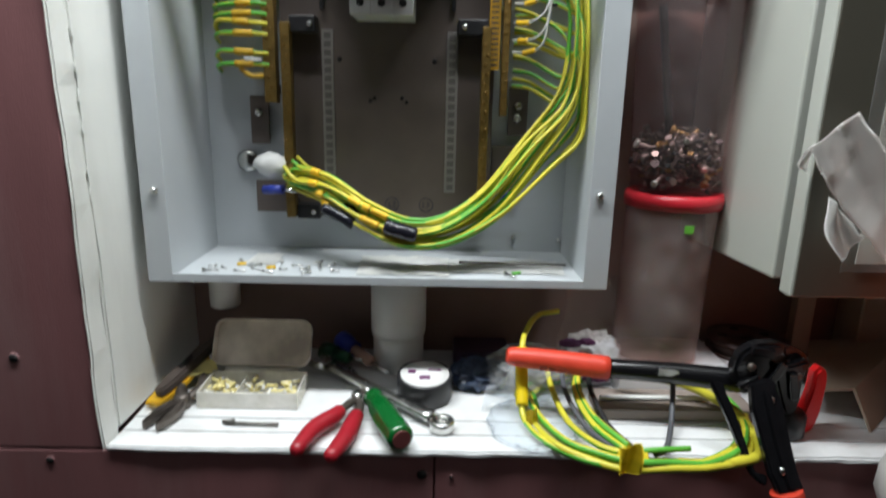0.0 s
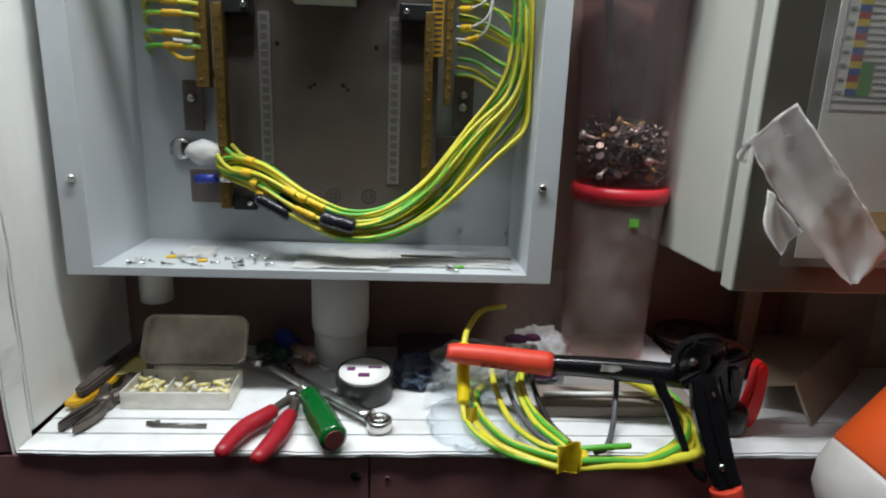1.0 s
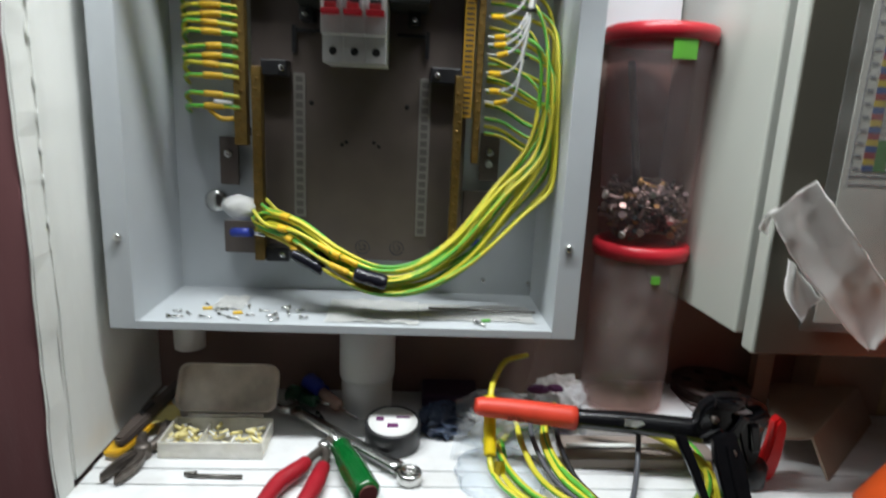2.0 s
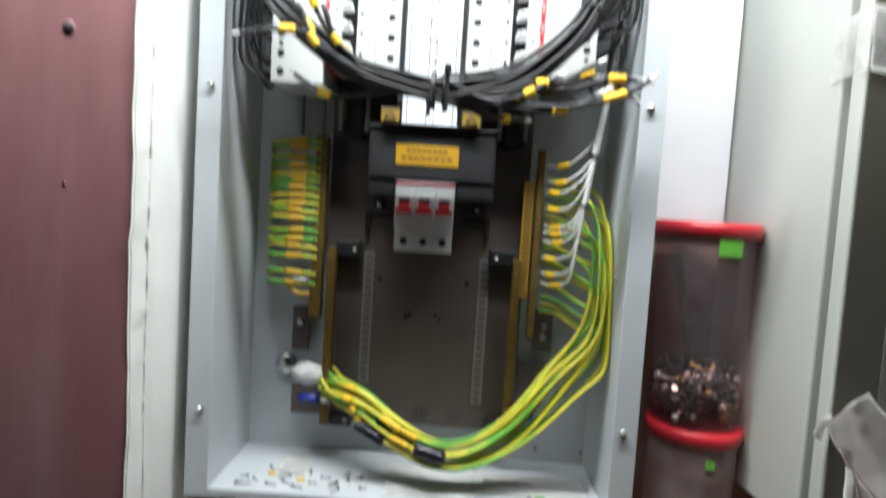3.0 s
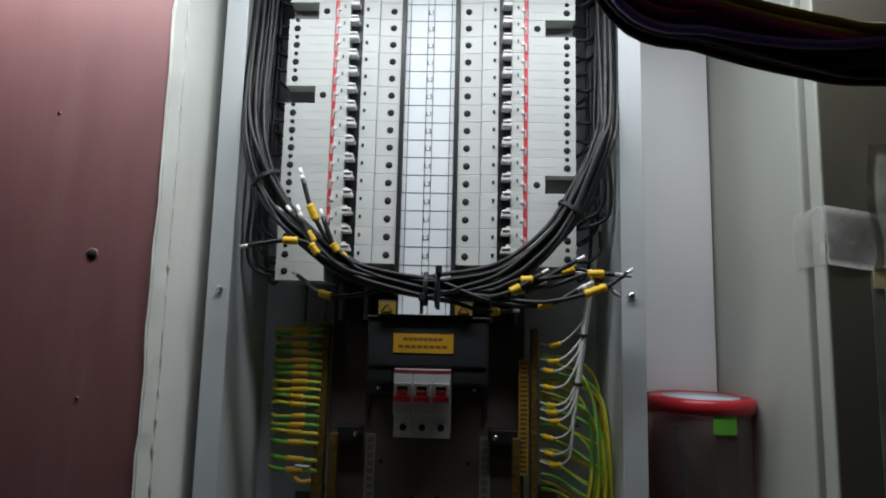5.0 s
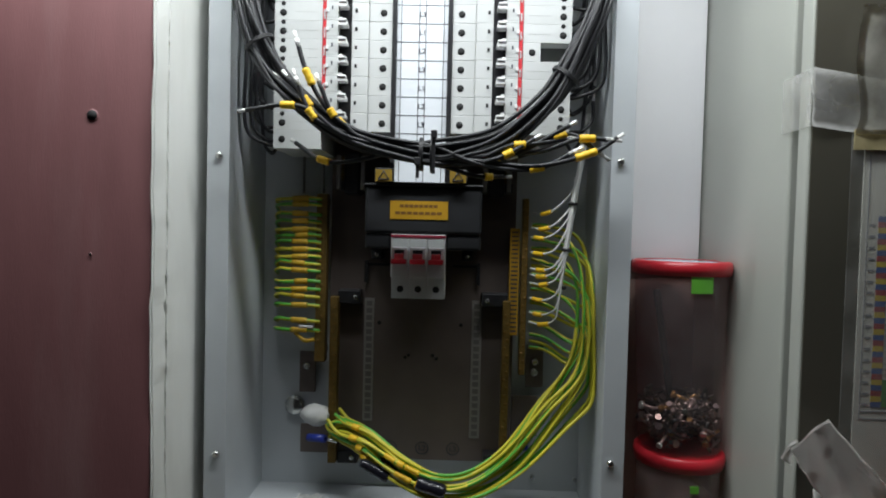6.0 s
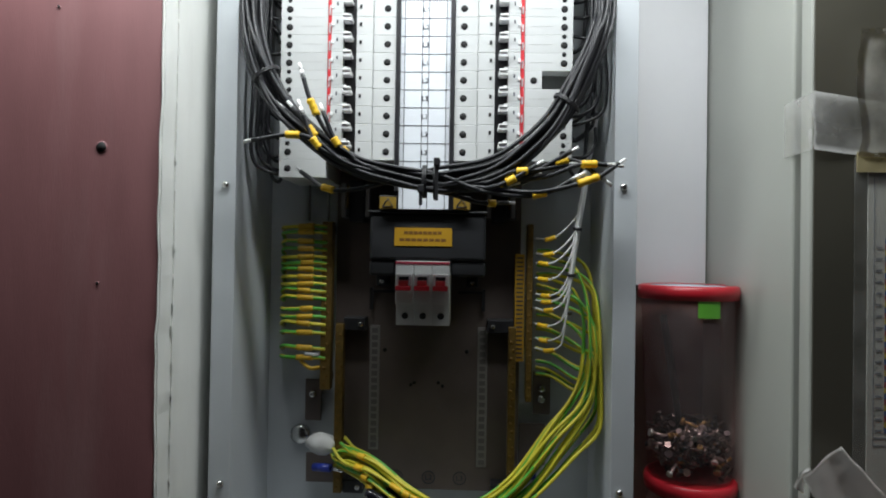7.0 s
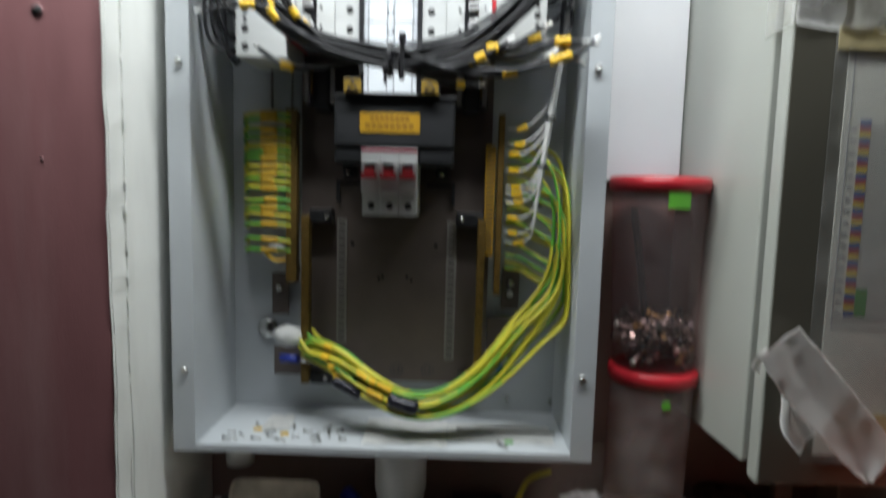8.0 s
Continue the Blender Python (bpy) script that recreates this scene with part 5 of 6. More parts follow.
lid = part("lid", turned(lid_shell(-0.0085, 0.0008, 0.0, 0.0445), (0, BY1 + 0.008, S + BH + 0.001), 0, radians(-30)), LID_HAZE, tbox, "hazy beige lid standing open")
part("hinge", rod((BX0 + 0.01, BY1 + 0.003, S + BH), (BX1 - 0.01, BY1 + 0.003, S + BH), 0.0018, 10), HAZY, tbox)
rnd = random.Random(9)
bm = bmesh.new()
for i in range(70):
    left = rnd.random() < 0.4
    x = rnd.uniform(-0.158, -0.132) if left else rnd.uniform(-0.122, -0.075)
    p = Vector((x, rnd.uniform(-0.009, 0.025), S + 0.004 + rnd.random() * 0.007))
    d = Vector((rnd.uniform(-1, 1), rnd.uniform(-1, 1), rnd.uniform(-0.3, 0.3))).normalized() * rnd.uniform(0.003, 0.005)
    n0 = len(bm.faces)
    tube(bm, [p - d, p + d], 0.0018, 6)
    bm.faces.ensure_lookup_table()
    for f in bm.faces[n0:]:
        f.material_index = rnd.choice((0, 0, 0, 1))
solid("crimp_terminals", bm, [mat("terminal_yellow", (0.80, 0.70, 0.30), 0.4), WIRE_WHITE], "small yellow and white crimp terminals in the box", "terminals", kind="stuff")

# old pliers with dark jaws
pliers = thing("old_pliers", (-0.180, -0.01, S), "worn dark steel pliers lying on the shelf", "pliers")
for sx, ang in ((1, 0.10), (-1, -0.12)):
    jaw = flat_shape([(0.0, 0.0), (0.006 * sx, -0.006), (0.0085 * sx, -0.022), (0.004 * sx, -0.040), (0.0005 * sx, -0.042), (0.0005 * sx, -0.02)], 0.009)
    part("jaw", turned(jaw, (-0.172, -0.012, S + 0.001), -0.22 + ang), DARK_STEEL, pliers)
    hl = curve_points([(-0.172, -0.012, S + 0.006), (-0.172 - 0.009 * sx, 0.006, S + 0.008), (-0.182 - 0.012 * sx, 0.035, S + 0.010), (-0.190 - 0.006 * sx, 0.070, S + 0.009)], 8)
    bm = bmesh.new()
    tube(bm, hl, lambda s: 0.0045 + 0.001 * math.sin(s * 3), 10)
    part("handle", bm, DARK_STEEL, pliers)
bm = lathe([(0, 0), (0.007, 0), (0.007, 0.011), (0.004, 0.013), (0, 0.013)], 18, (-0.172, -0.012, S + 0.0005))
part("pivot", bm, DARK_STEEL, pliers)
knife = thing("utility_knife", (-0.190, 0.03, S), "dark brown and yellow utility knife leaning against the recess side", "knife")
KM = Matrix.Translation((-0.196, -0.017, S + 0.003)) @ Matrix.Rotation(radians(-14), 4, "Z") @ Matrix.Rotation(radians(8), 4, "X")
for nm, outline, z, th, m in (("grip", [(-0.006, -0.002), (0.007, 0.002), (0.010, 0.030), (0.008, 0.074), (-0.006, 0.074), (-0.009, 0.030)], 0.0, 0.006, mat("knife_yellow", (0.70, 0.40, 0.02), 0.4)),
                              ("body", [(-0.001, 0.006), (0.008, 0.008), (0.009, 0.040), (0.006, 0.100), (-0.003, 0.100), (-0.005, 0.040)], 0.0062, 0.009, mat("knife_brown", (0.075, 0.058, 0.050), 0.5, vary=0.2)),
                              ("slider", [(0.000, 0.040), (0.004, 0.040), (0.004, 0.056), (0.000, 0.056)], 0.0153, 0.0030, BLACK_PLASTIC)):
    bm = flat_shape(outline, th)
    bmesh.ops.transform(bm, verts=bm.verts, matrix=KM @ Matrix.Translation((0, 0, z)))
    part(nm, bm, m, knife)
solid("paper_scrap", turned(boxed(-0.014, 0.014, -0.010, 0.010, 0, 0.0012), (-0.172, 0.034, S + 0.016), 0.5, 0.25), mat("pale_yellow_paper", (0.66, 0.58, 0.22), 0.7), "small pale yellow paper scrap by the box", "paper")
bits = solid("drill_bit", rod((-0.125, -0.040, S + 0.002), (-0.080, -0.041, S + 0.002), 0.0014, 8), STEEL_DARK, "thin grey drill bit lying on the shelf", "drill bit")
solid("bent_nail", rod((-0.128, -0.038, S + 0.0018), (-0.118, -0.0365, S + 0.0018), 0.0018, 8), STEEL_DARK, "small bent grey nail on the shelf", "nail")

# red-handled cutter
cutter = thing("wire_stripper", (-0.03, -0.04, S), "wire stripper with red dipped handles, lying open", "wire stripper")
PIV = Vector((-0.0175, -0.008, S + 0.010))
for pts in ([PIV, (-0.024, -0.022, S + 0.011), (-0.033, -0.042, S + 0.011), (-0.046, -0.062, S + 0.010), (-0.0545, -0.094, S + 0.009)],
            [PIV, (-0.0135, -0.024, S + 0.009), (-0.0155, -0.046, S + 0.009), (-0.019, -0.072, S + 0.009), (-0.0275, -0.100, S + 0.008)]):
    line = curve_points(pts, 10)
    n = len(line) - 1
    bm = bmesh.new()
    tube(bm, line[:int(n * 0.45)], 0.0038, 10)
    arm = part("arm", bm, DARK_STEEL, cutter)
    bm = bmesh.new()
    tube(bm, line[int(n * 0.40):], lambda s: (0.0060 + 0.0014 * math.sin(math.pi * min(1, s * 1.1))) * (1.0 if s < 0.93 else max(0.15, 1 - ((s - 0.93) / 0.07) ** 2) ** 0.5), 14)
    part("grip", bm, RED_GRIP, cutter, "red plastic-dipped grip")
for sx in (-1, 1):
    jaw = flat_shape([(0, -0.004), (0.006 * sx, 0.0), (0.006 * sx, 0.010), (0.003 * sx, 0.026), (0.0003 * sx, 0.028), (0.0003 * sx, 0.006)], 0.004)
    part("jaw", turned(jaw, PIV + Vector((0, 0, -0.004 + 0.002 * sx)), -0.15), DARK_STEEL, cutter)
part("pivot", lathe([(0, 0), (0.0055, 0), (0.0055, 0.007), (0.003, 0.009), (0, 0.009)], 18, PIV + Vector((0, 0, -0.003))), CHROME, cutter)

# green screwdriver
driver = thing("green_screwdriver", (0.005, -0.04, S), "screwdriver with a clear green fluted handle", "screwdriver")
A0, A1 = Vector((0.026, -0.078, S + 0.0125)), Vector((-0.004, -0.009, S + 0.0125))
GREEN_CLEAR = mat("clear_green_plastic", (0.004, 0.135, 0.025), 0.12, vary=0.1, scale=30, coat=0.6)
GREEN_CLEAR.node_tree.nodes["Principled BSDF"].inputs["Transmission Weight"].default_value = 0.25
way = (A1 - A0).normalized()
side = way.orthogonal().normalized()
up = way.cross(side)
bm = bmesh.new()
rings = []
prof = [(0.0, 0.0078), (0.02, 0.0104), (0.06, 0.0113), (0.45, 0.0116), (0.68, 0.0108), (0.80, 0.0088), (0.90, 0.0084), (0.96, 0.0092), (1.0, 0.0066)]
for s, r in prof:
    c = A0.lerp(A1, s)
    flute = 0.0014 if 0.04 < s < 0.7 else 0.0
    rings.append([bm.verts.new(c + (r - flute * (0.5 + 0.5 * math.cos(6 * 2 * math.pi * k / 36))) * (math.cos(2 * math.pi * k / 36) * side + math.sin(2 * math.pi * k / 36) * up)) for k in range(36)])
for a, b in zip(rings, rings[1:]):
    for k in range(36):
        bm.faces.new((a[k], a[(k + 1) % 36], b[(k + 1) % 36], b[k])).smooth = True
bm.faces.new(rings[0])
bm.faces.new(rings[-1])
part("handle", bm, GREEN_CLEAR, driver, "clear green plastic handle")
part("end_cap", rod(A0 - way * 0.0012, A0 + way * 0.0005, 0.0074, 20), mat("cap_brown", (0.20, 0.06, 0.06), 0.3), driver, "dull red end cap")
part("blade", rod(A1, A1 + way * 0.075 + Vector((0, 0, -0.006)), 0.0028, 10), CHROME, driver)

# combination spanner
sp = thing("spanner", (0.0, 0.01, S), "chrome combination spanner lying across other tools", "spanner")
E0, E1 = Vector((-0.060, 0.060, S + 0.012)), Vector((0.058, -0.043, S + 0.007))
w = (E1 - E0).normalized()
line = [E0.lerp(E1, s) for s in (0.05, 0.12, 0.3, 0.5, 0.7, 0.88, 0.93)]
bm = bmesh.new()
tube(bm, line, lambda s: 0.0074 - 0.0012 * math.sin(math.pi * s), 10)
bmesh.ops.scale(bm, verts=bm.verts, vec=(1, 1, 0.6), space=Matrix.Translation((0, 0, -(S + 0.0095))))
part("shank", bm, CHROME, sp)
bm = lathe([(0.0062, 0.0), (0.0098, 0.0), (0.0105, 0.002), (0.0105, 0.007), (0.0098, 0.009), (0.0062, 0.009), (0.0062, 0.0)], 24, E1 + Vector((0, 0, -0.006)))
part("ring_end", bm, CHROME, sp)
jaw = flat_shape([(-0.006, 0.006), (-0.012, -0.002), (-0.010, -0.014), (-0.0055, -0.013), (-0.0055, -0.004), (0.0, -0.001), (0.0055, -0.004), (0.0055, -0.013), (0.010, -0.014), (0.012, -0.002), (0.006, 0.006)], 0.006, 3)
part("open_end", turned(jaw, E0 + Vector((0, 0, -0.003)), math.atan2(w.y, w.x) + radians(90) + 3.14159), CHROME, sp)

# other screwdrivers behind
for nm, a, b, mh, lab in (("blue_screwdriver", (-0.050, 0.100, S + 0.022), (-0.005, 0.055, S + 0.010), BLUE, "small screwdriver with a blue-capped clear handle"),
                          ("dark_screwdriver", (-0.066, 0.088, S + 0.013), (-0.030, 0.066, S + 0.013), mat("dark_green_handle", (0.01, 0.07, 0.03), 0.35), "dark green screwdriver handle behind the box")):
    t = thing(nm, b, lab, "screwdriver")
    a, b = Vector(a), Vector(b)
    bm = bmesh.new()
    tube(bm, [a.lerp(b, s) for s in (0, 0.03, 0.25, 0.32, 0.4)], lambda s: (0.007, 0.0095, 0.0095, 0.007, 0.0085)[min(4, int(s * 4 + 0.5))], 14)
    part("handle", bm, mh, t)
    bm = bmesh.new()
    tube(bm, [a.lerp(b, s) for s in (0.4, 0.6, 0.8, 0.84)], lambda s: 0.006 if s < 0.9 else 0.004, 12)
    part("neck", bm, clear("amber_clear", (0.8, 0.55, 0.45), 0.2, alpha=0.5) if nm[0] == "b" else mh, t)
    part("blade", rod(a.lerp(b, 0.84), b.lerp(a, -0.25) + Vector((0, 0, 0.002)), 0.002, 8), CHROME, t)

# roll of black tape
roll = thing("tape_roll", (0.042, 0.014, S), "roll of black insulating tape with a printed white core", "tape roll")
RX, RY = 0.042, 0.014
RM = Matrix.Translation((RX, RY, S + 0.001)) @ Matrix.Rotation(radians(6), 4, "X")
for nm, prof, m in (("tape", [(0.0225, 0.0), (0.025, 0.0), (0.0255, 0.001), (0.0255, 0.0215), (0.025, 0.0225), (0.0225, 0.0225), (0.0225, 0.0)], BLACK_PLASTIC),
                    ("core", [(0, 0.0), (0.0224, 0.0), (0.0224, 0.0228), (0.0, 0.0228)], PAPER)):
    bm = lathe(prof, 40)
    bmesh.ops.transform(bm, verts=bm.verts, matrix=RM @ Matrix.Translation((0, 0, 0.002)))
    part(nm, bm, m, roll)
PRINT_P = mat("purple_print", (0.12, 0.02, 0.10), 0.5)
for x, y, a, b in ((-0.012, 0.003, 0.0035, 0.003), (0.0, -0.007, 0.005, 0.003), (0.009, 0.006, 0.006, 0.0014)):
    bm = boxed(x - a, x + a, y - b, y + b, 0.0249, 0.0252)
    bmesh.ops.transform(bm, verts=bm.verts, matrix=RM)
    part("printed_bar", bm, PRINT_P, roll)


def crumpled_bag(x, y, z, sx, sy, sz, seed, amount=0.3):
    """A slack bag: a squashed, creased bubble with a flat foot."""
    bm = bmesh.new()
    bmesh.ops.create_icosphere(bm, subdivisions=5, radius=1)
    for v in bm.verts:
        q = v.co.copy()
        cr = abs(noise.noise(q * 2.1 + Vector((seed, 0, 0)))) + 0.5 * abs(noise.noise(q * 4.7 + Vector((0, seed, 0)))) + 0.25 * abs(noise.noise(q * 10 + Vector((0, 0, seed))))
        v.co = q * (1 - amount * cr)
        v.co.x, v.co.y, v.co.z = x + v.co.x * sx, y + v.co.y * sy, z + max(0.0005, (v.co.z * 0.8 + 0.45) * sz)
    for f in bm.faces:
        f.smooth = True
    return bm


bag = thing("plastic_bag", (0.15, -0.012, S), "slack clear polythene bag on the shelf", "plastic bag")
POLY = clear("poly_bag", (0.94, 0.96, 0.98), 0.22, alpha=0.17, haze=0.08)
part("bag", crumpled_bag(0.140, 0.034, S, 0.046, 0.034, 0.038, 3.3, 0.20), POLY, bag)
part("bag_skirt", crumpled_bag(0.136, -0.034, S, 0.042, 0.046, 0.007, 5.2, 0.22), POLY, bag)
part("bag_mouth", crumpled([(0.098, S + 0.022), (0.095, S + 0.012), (0.094, S + 0.002)], [(0.122, S + 0.036), (0.122, S + 0.018), (0.120, S + 0.003)], -0.006, 10, 10, 0.005, 8.2, 0.0004), POLY, bag)
solid("blue_film_packet", crumpled_bag(0.093, 0.045, S, 0.032, 0.030, 0.022, 6.1, 0.4), mat("dark_blue_film", (0.05, 0.07, 0.12), 0.2, vary=0.3, scale=40), "dark blue glossy plastic packet behind the tape", "packet")
solid("dark_case", boxed(0.070, 0.128, 0.070, 0.112, S, S + 0.022, bevel=0.003), mat("dark_violet_case", (0.045, 0.02, 0.05), 0.4), "flat dark violet case at the back of the shelf", "case")
pouch = thing("snack_pouch", (0.21, 0.06, S), "white crumpled pouch printed in purple", "pouch")
part("pouch", crumpled_bag(0.207, 0.062, S, 0.036, 0.026, 0.043, 9.4, 0.34), mat("printed_film", (0.80, 0.79, 0.82), 0.3, vary=0.1, scale=30, blotch=0.95, blotch_color=(0.10, 0.02, 0.10), blotch_scale=26), pouch)
for px, pz, pr in ((0.1805, S + 0.0535, 0.0095), (0.1960, S + 0.0560, 0.0070), (0.2080, S + 0.018, 0.012)):
    bm = crumpled_bag(px, 0.0375, pz - 0.010, pr * 1.35, 0.006, pr * 0.75, px * 100, 0.55)
    part("purple_print", bm, mat("purple_print", (0.10, 0.02, 0.10), 0.35) if px < 0.19 else bpy.data.materials["purple_print"], pouch, "dark purple printed patch")
part("seal_strip", turned(boxed(-0.022, 0.022, -0.0006, 0.0006, 0, 0.010), (0.207, 0.070, S + 0.036), 0.3, -0.5), PAPER, pouch)

hang = thing("hanging_film", (0.215, 0.06, S), "torn clear film hanging under the cabinet beside the jar", "film")
part("film", crumpled([(0.176, 1.2205), (0.174, 1.180), (0.168, 1.150), (0.172, 1.125)], [(0.222, 1.2205), (0.226, 1.180), (0.224, 1.150), (0.222, 1.128)], 0.050, 16, 14, 0.004, 4.4, 0.0004),
     clear("hanging_clear", (0.92, 0.90, 0.88), 0.2, alpha=0.10, haze=0.06), hang)

# coil of earth cable, its front hanging over the shelf's edge
SLATE = mat("slate_wire", (0.085, 0.088, 0.10), 0.4)
coil = thing("cable_coil", (0.225, -0.03, S), "loose coil of green and yellow earth cable, taped in places", "cable coil")
loop = [(0.131, 0.018), (0.134, -0.040), (0.150, -0.072), (0.172, -0.092), (0.197, -0.103), (0.229, -0.105), (0.264, -0.098), (0.295, -0.080), (0.320, -0.040), (0.326, 0.010), (0.290, 0.046), (0.220, 0.056), (0.160, 0.048)]
rnd = random.Random(14)
for k in range(3):
    f = 1 - 0.05 * k
    pts = [(0.228 + (x - 0.228) * f + rnd.uniform(-0.003, 0.003), -0.028 + (y + 0.028) * f + rnd.uniform(-0.003, 0.003), S + 0.003 + 0.0042 * (k % 2) + 0.004 * abs(math.sin(i * 0.9 + k))) for i, (x, y) in enumerate(loop)]
    pts = pts + [pts[0]]
    bm = bmesh.new()
    tube(bm, curve_points(pts, 8), 0.0029, 10, stripe=3, twist=0.03, start=3 * k)
    part("turn", bm, [WIRE_YELLOW, WIRE_GREEN], coil)
for k, (pts, m) in enumerate((([(0.176, 0.085, S + 0.062), (0.150, 0.055, S + 0.068), (0.134, 0.018, S + 0.066), (0.1285, 0.000, S + 0.060), (0.1275, -0.010, S + 0.042), (0.1275, -0.020, S + 0.024), (0.1275, -0.036, S + 0.009), (0.138, -0.064, S + 0.006), (0.165, -0.088, S + 0.004), (0.20, -0.103, S + 0.005)], None),
                              ([(0.157, 0.034, S + 0.034), (0.156, 0.000, S + 0.022), (0.164, -0.042, S + 0.010), (0.180, -0.075, S + 0.009), (0.200, -0.090, S + 0.010)], None),
                              ([(0.190, 0.030, S + 0.030), (0.176, -0.010, S + 0.022), (0.183, -0.050, S + 0.012), (0.200, -0.085, S + 0.010)], None),
                              ([(0.196, 0.034, S + 0.034), (0.180, 0.000, S + 0.026), (0.184, -0.040, S + 0.016), (0.203, -0.082, S + 0.012)], None),
                              ([(0.205, 0.030, S + 0.030), (0.190, -0.002, S + 0.026), (0.194, -0.050, S + 0.014), (0.206, -0.080, S + 0.010)], WIRE_BLACK),
                              ([(0.172, 0.030, S + 0.028), (0.168, -0.006, S + 0.020), (0.178, -0.050, S + 0.009), (0.200, -0.086, S + 0.006)], SLATE),
                              ([(0.264, 0.000, S + 0.042), (0.259, -0.020, S + 0.028), (0.2485, -0.049, S + 0.010), (0.234, -0.078, S + 0.007), (0.222, -0.088, S + 0.009)], SLATE),
                              ([(0.205, -0.086, S + 0.010), (0.225, -0.088, S + 0.013), (0.250, -0.084, S + 0.012)], WIRE_GREEN))):
    bm = bmesh.new()
    if m:
        tube(bm, curve_points(pts, 8), 0.0023, 8)
        part("strand", bm, m, coil)
    else:
        line = curve_points(pts, 8)
        tube(bm, line, 0.0027, 10, stripe=3, twist=0.06, start=k)
        strand = part("strand", bm, [WIRE_YELLOW, WIRE_GREEN], coil)
        if k == 0:
            sleeve(line, 0.36, 0.62, 0.0056, mat("yellow_sleeve", (0.78, 0.58, 0.01), 0.35), strand, "sleeve", "bright yellow sleeve")
for at, d in (((0.203, -0.094, S + 0.007), (1, -0.1, 0)),):
    d = Vector(d).normalized()
    c = Vector(at)
    bm = bmesh.new()
    tube(bm, [c - d * 0.011, c - d * 0.010, c, c + d * 0.010, c + d * 0.011], lambda s: 0.0082 if 0.1 < s < 0.9 else 0.0065, 9)
    for v in bm.verts:
        v.co += noise.noise_vector(v.co * 160) * 0.0018
        v.co.z = max(v.co.z, S + 0.0006) if v.co.y > WALL_Y - 0.001 else v.co.z
    part("tape_wrap", bm, mat("yellow_tape", (0.74, 0.58, 0.03), 0.3, vary=0.15, scale=120), coil, "yellow adhesive tape wrap")

for left, right, y, seed in (([(0.186, 1.136), (0.187, 1.126), (0.188, 1.114)], [(0.203, 1.139), (0.205, 1.126), (0.205, 1.114)], -0.1095, 2.6),
                             ([(0.127, 1.128), (0.128, 1.122), (0.129, 1.114)], [(0.137, 1.131), (0.138, 1.124), (0.138, 1.117)], -0.045, 5.9)):
    part("tape_flag", crumpled(left, right, y, 14, 12, 0.0016, seed, 0.0005), bpy.data.materials["yellow_tape"], coil, "creased yellow tape end")
bm = bmesh.new()
tube(bm, curve_points([(0.215, 0.010, 1.140), (0.244, 0.000, 1.140), (0.274, -0.005, 1.136), (0.299, -0.015, 1.127), (0.313, -0.030, 1.121), (0.3155, -0.055, 1.115), (0.309, -0.078, 1.113), (0.290, -0.089, 1.113), (0.262, -0.094, 1.113), (0.235, -0.096, 1.114)], 8), 0.0042, 10, stripe=2, twist=0.05, start=1)
part("strand", bm, [WIRE_YELLOW, WIRE_GREEN], coil)

# cable cutter with orange-red grips
crimp = thing("cable_crimper", (0.33, -0.04, S), "black lever crimping tool with orange-red grips", "crimping tool")


def bar(points, widths, parent, name, material, label="", flat=0.7, seg=12):
    bm = bmesh.new()
    line = curve_points(points, 8)
    tube(bm, line, lambda s: widths[0] + (widths[1] - widths[0]) * s, seg)
    return part(name, bm, material, parent, label)


bm = bmesh.new()
tube(bm, curve_points([(0.1125, -0.018, 1.1655), (0.1135, -0.018, 1.1654), (0.116, -0.018, 1.1652), (0.122, -0.018, 1.1648), (0.150, -0.019, 1.1625), (0.200, -0.021, 1.1573)], 8), lambda s: (0.0058 + 0.0044 * s) * min(1.0, 0.45 + (s * 6) ** 0.5), 20)
part_grip = part("grip", bm, ORANGE_GRIP, crimp, "orange-red rubber grip")
for i in range(6):
    part("printed_bar", boxed(0.140 + i * 0.008, 0.1465 + i * 0.008, -0.0278, -0.0255, 1.1570 - 0.0008 * i, 1.1610 - 0.0008 * i), mat("grip_print", (0.25, 0.03, 0.02), 0.5) if i == 0 else bpy.data.materials["grip_print"], part_grip)
GLOSS_BLACK = mat("gloss_black_steel", (0.006, 0.006, 0.007), 0.2, 0.0, vary=0.2, scale=60)
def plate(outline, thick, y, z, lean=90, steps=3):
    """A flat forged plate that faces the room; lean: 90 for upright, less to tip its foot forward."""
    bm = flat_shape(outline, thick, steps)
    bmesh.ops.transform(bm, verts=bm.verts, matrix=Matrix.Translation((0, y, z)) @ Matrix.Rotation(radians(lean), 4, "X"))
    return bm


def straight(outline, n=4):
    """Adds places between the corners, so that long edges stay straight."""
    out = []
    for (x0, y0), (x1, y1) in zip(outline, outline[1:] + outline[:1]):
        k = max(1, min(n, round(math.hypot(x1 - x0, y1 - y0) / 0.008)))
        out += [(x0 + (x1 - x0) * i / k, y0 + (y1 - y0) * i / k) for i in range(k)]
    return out


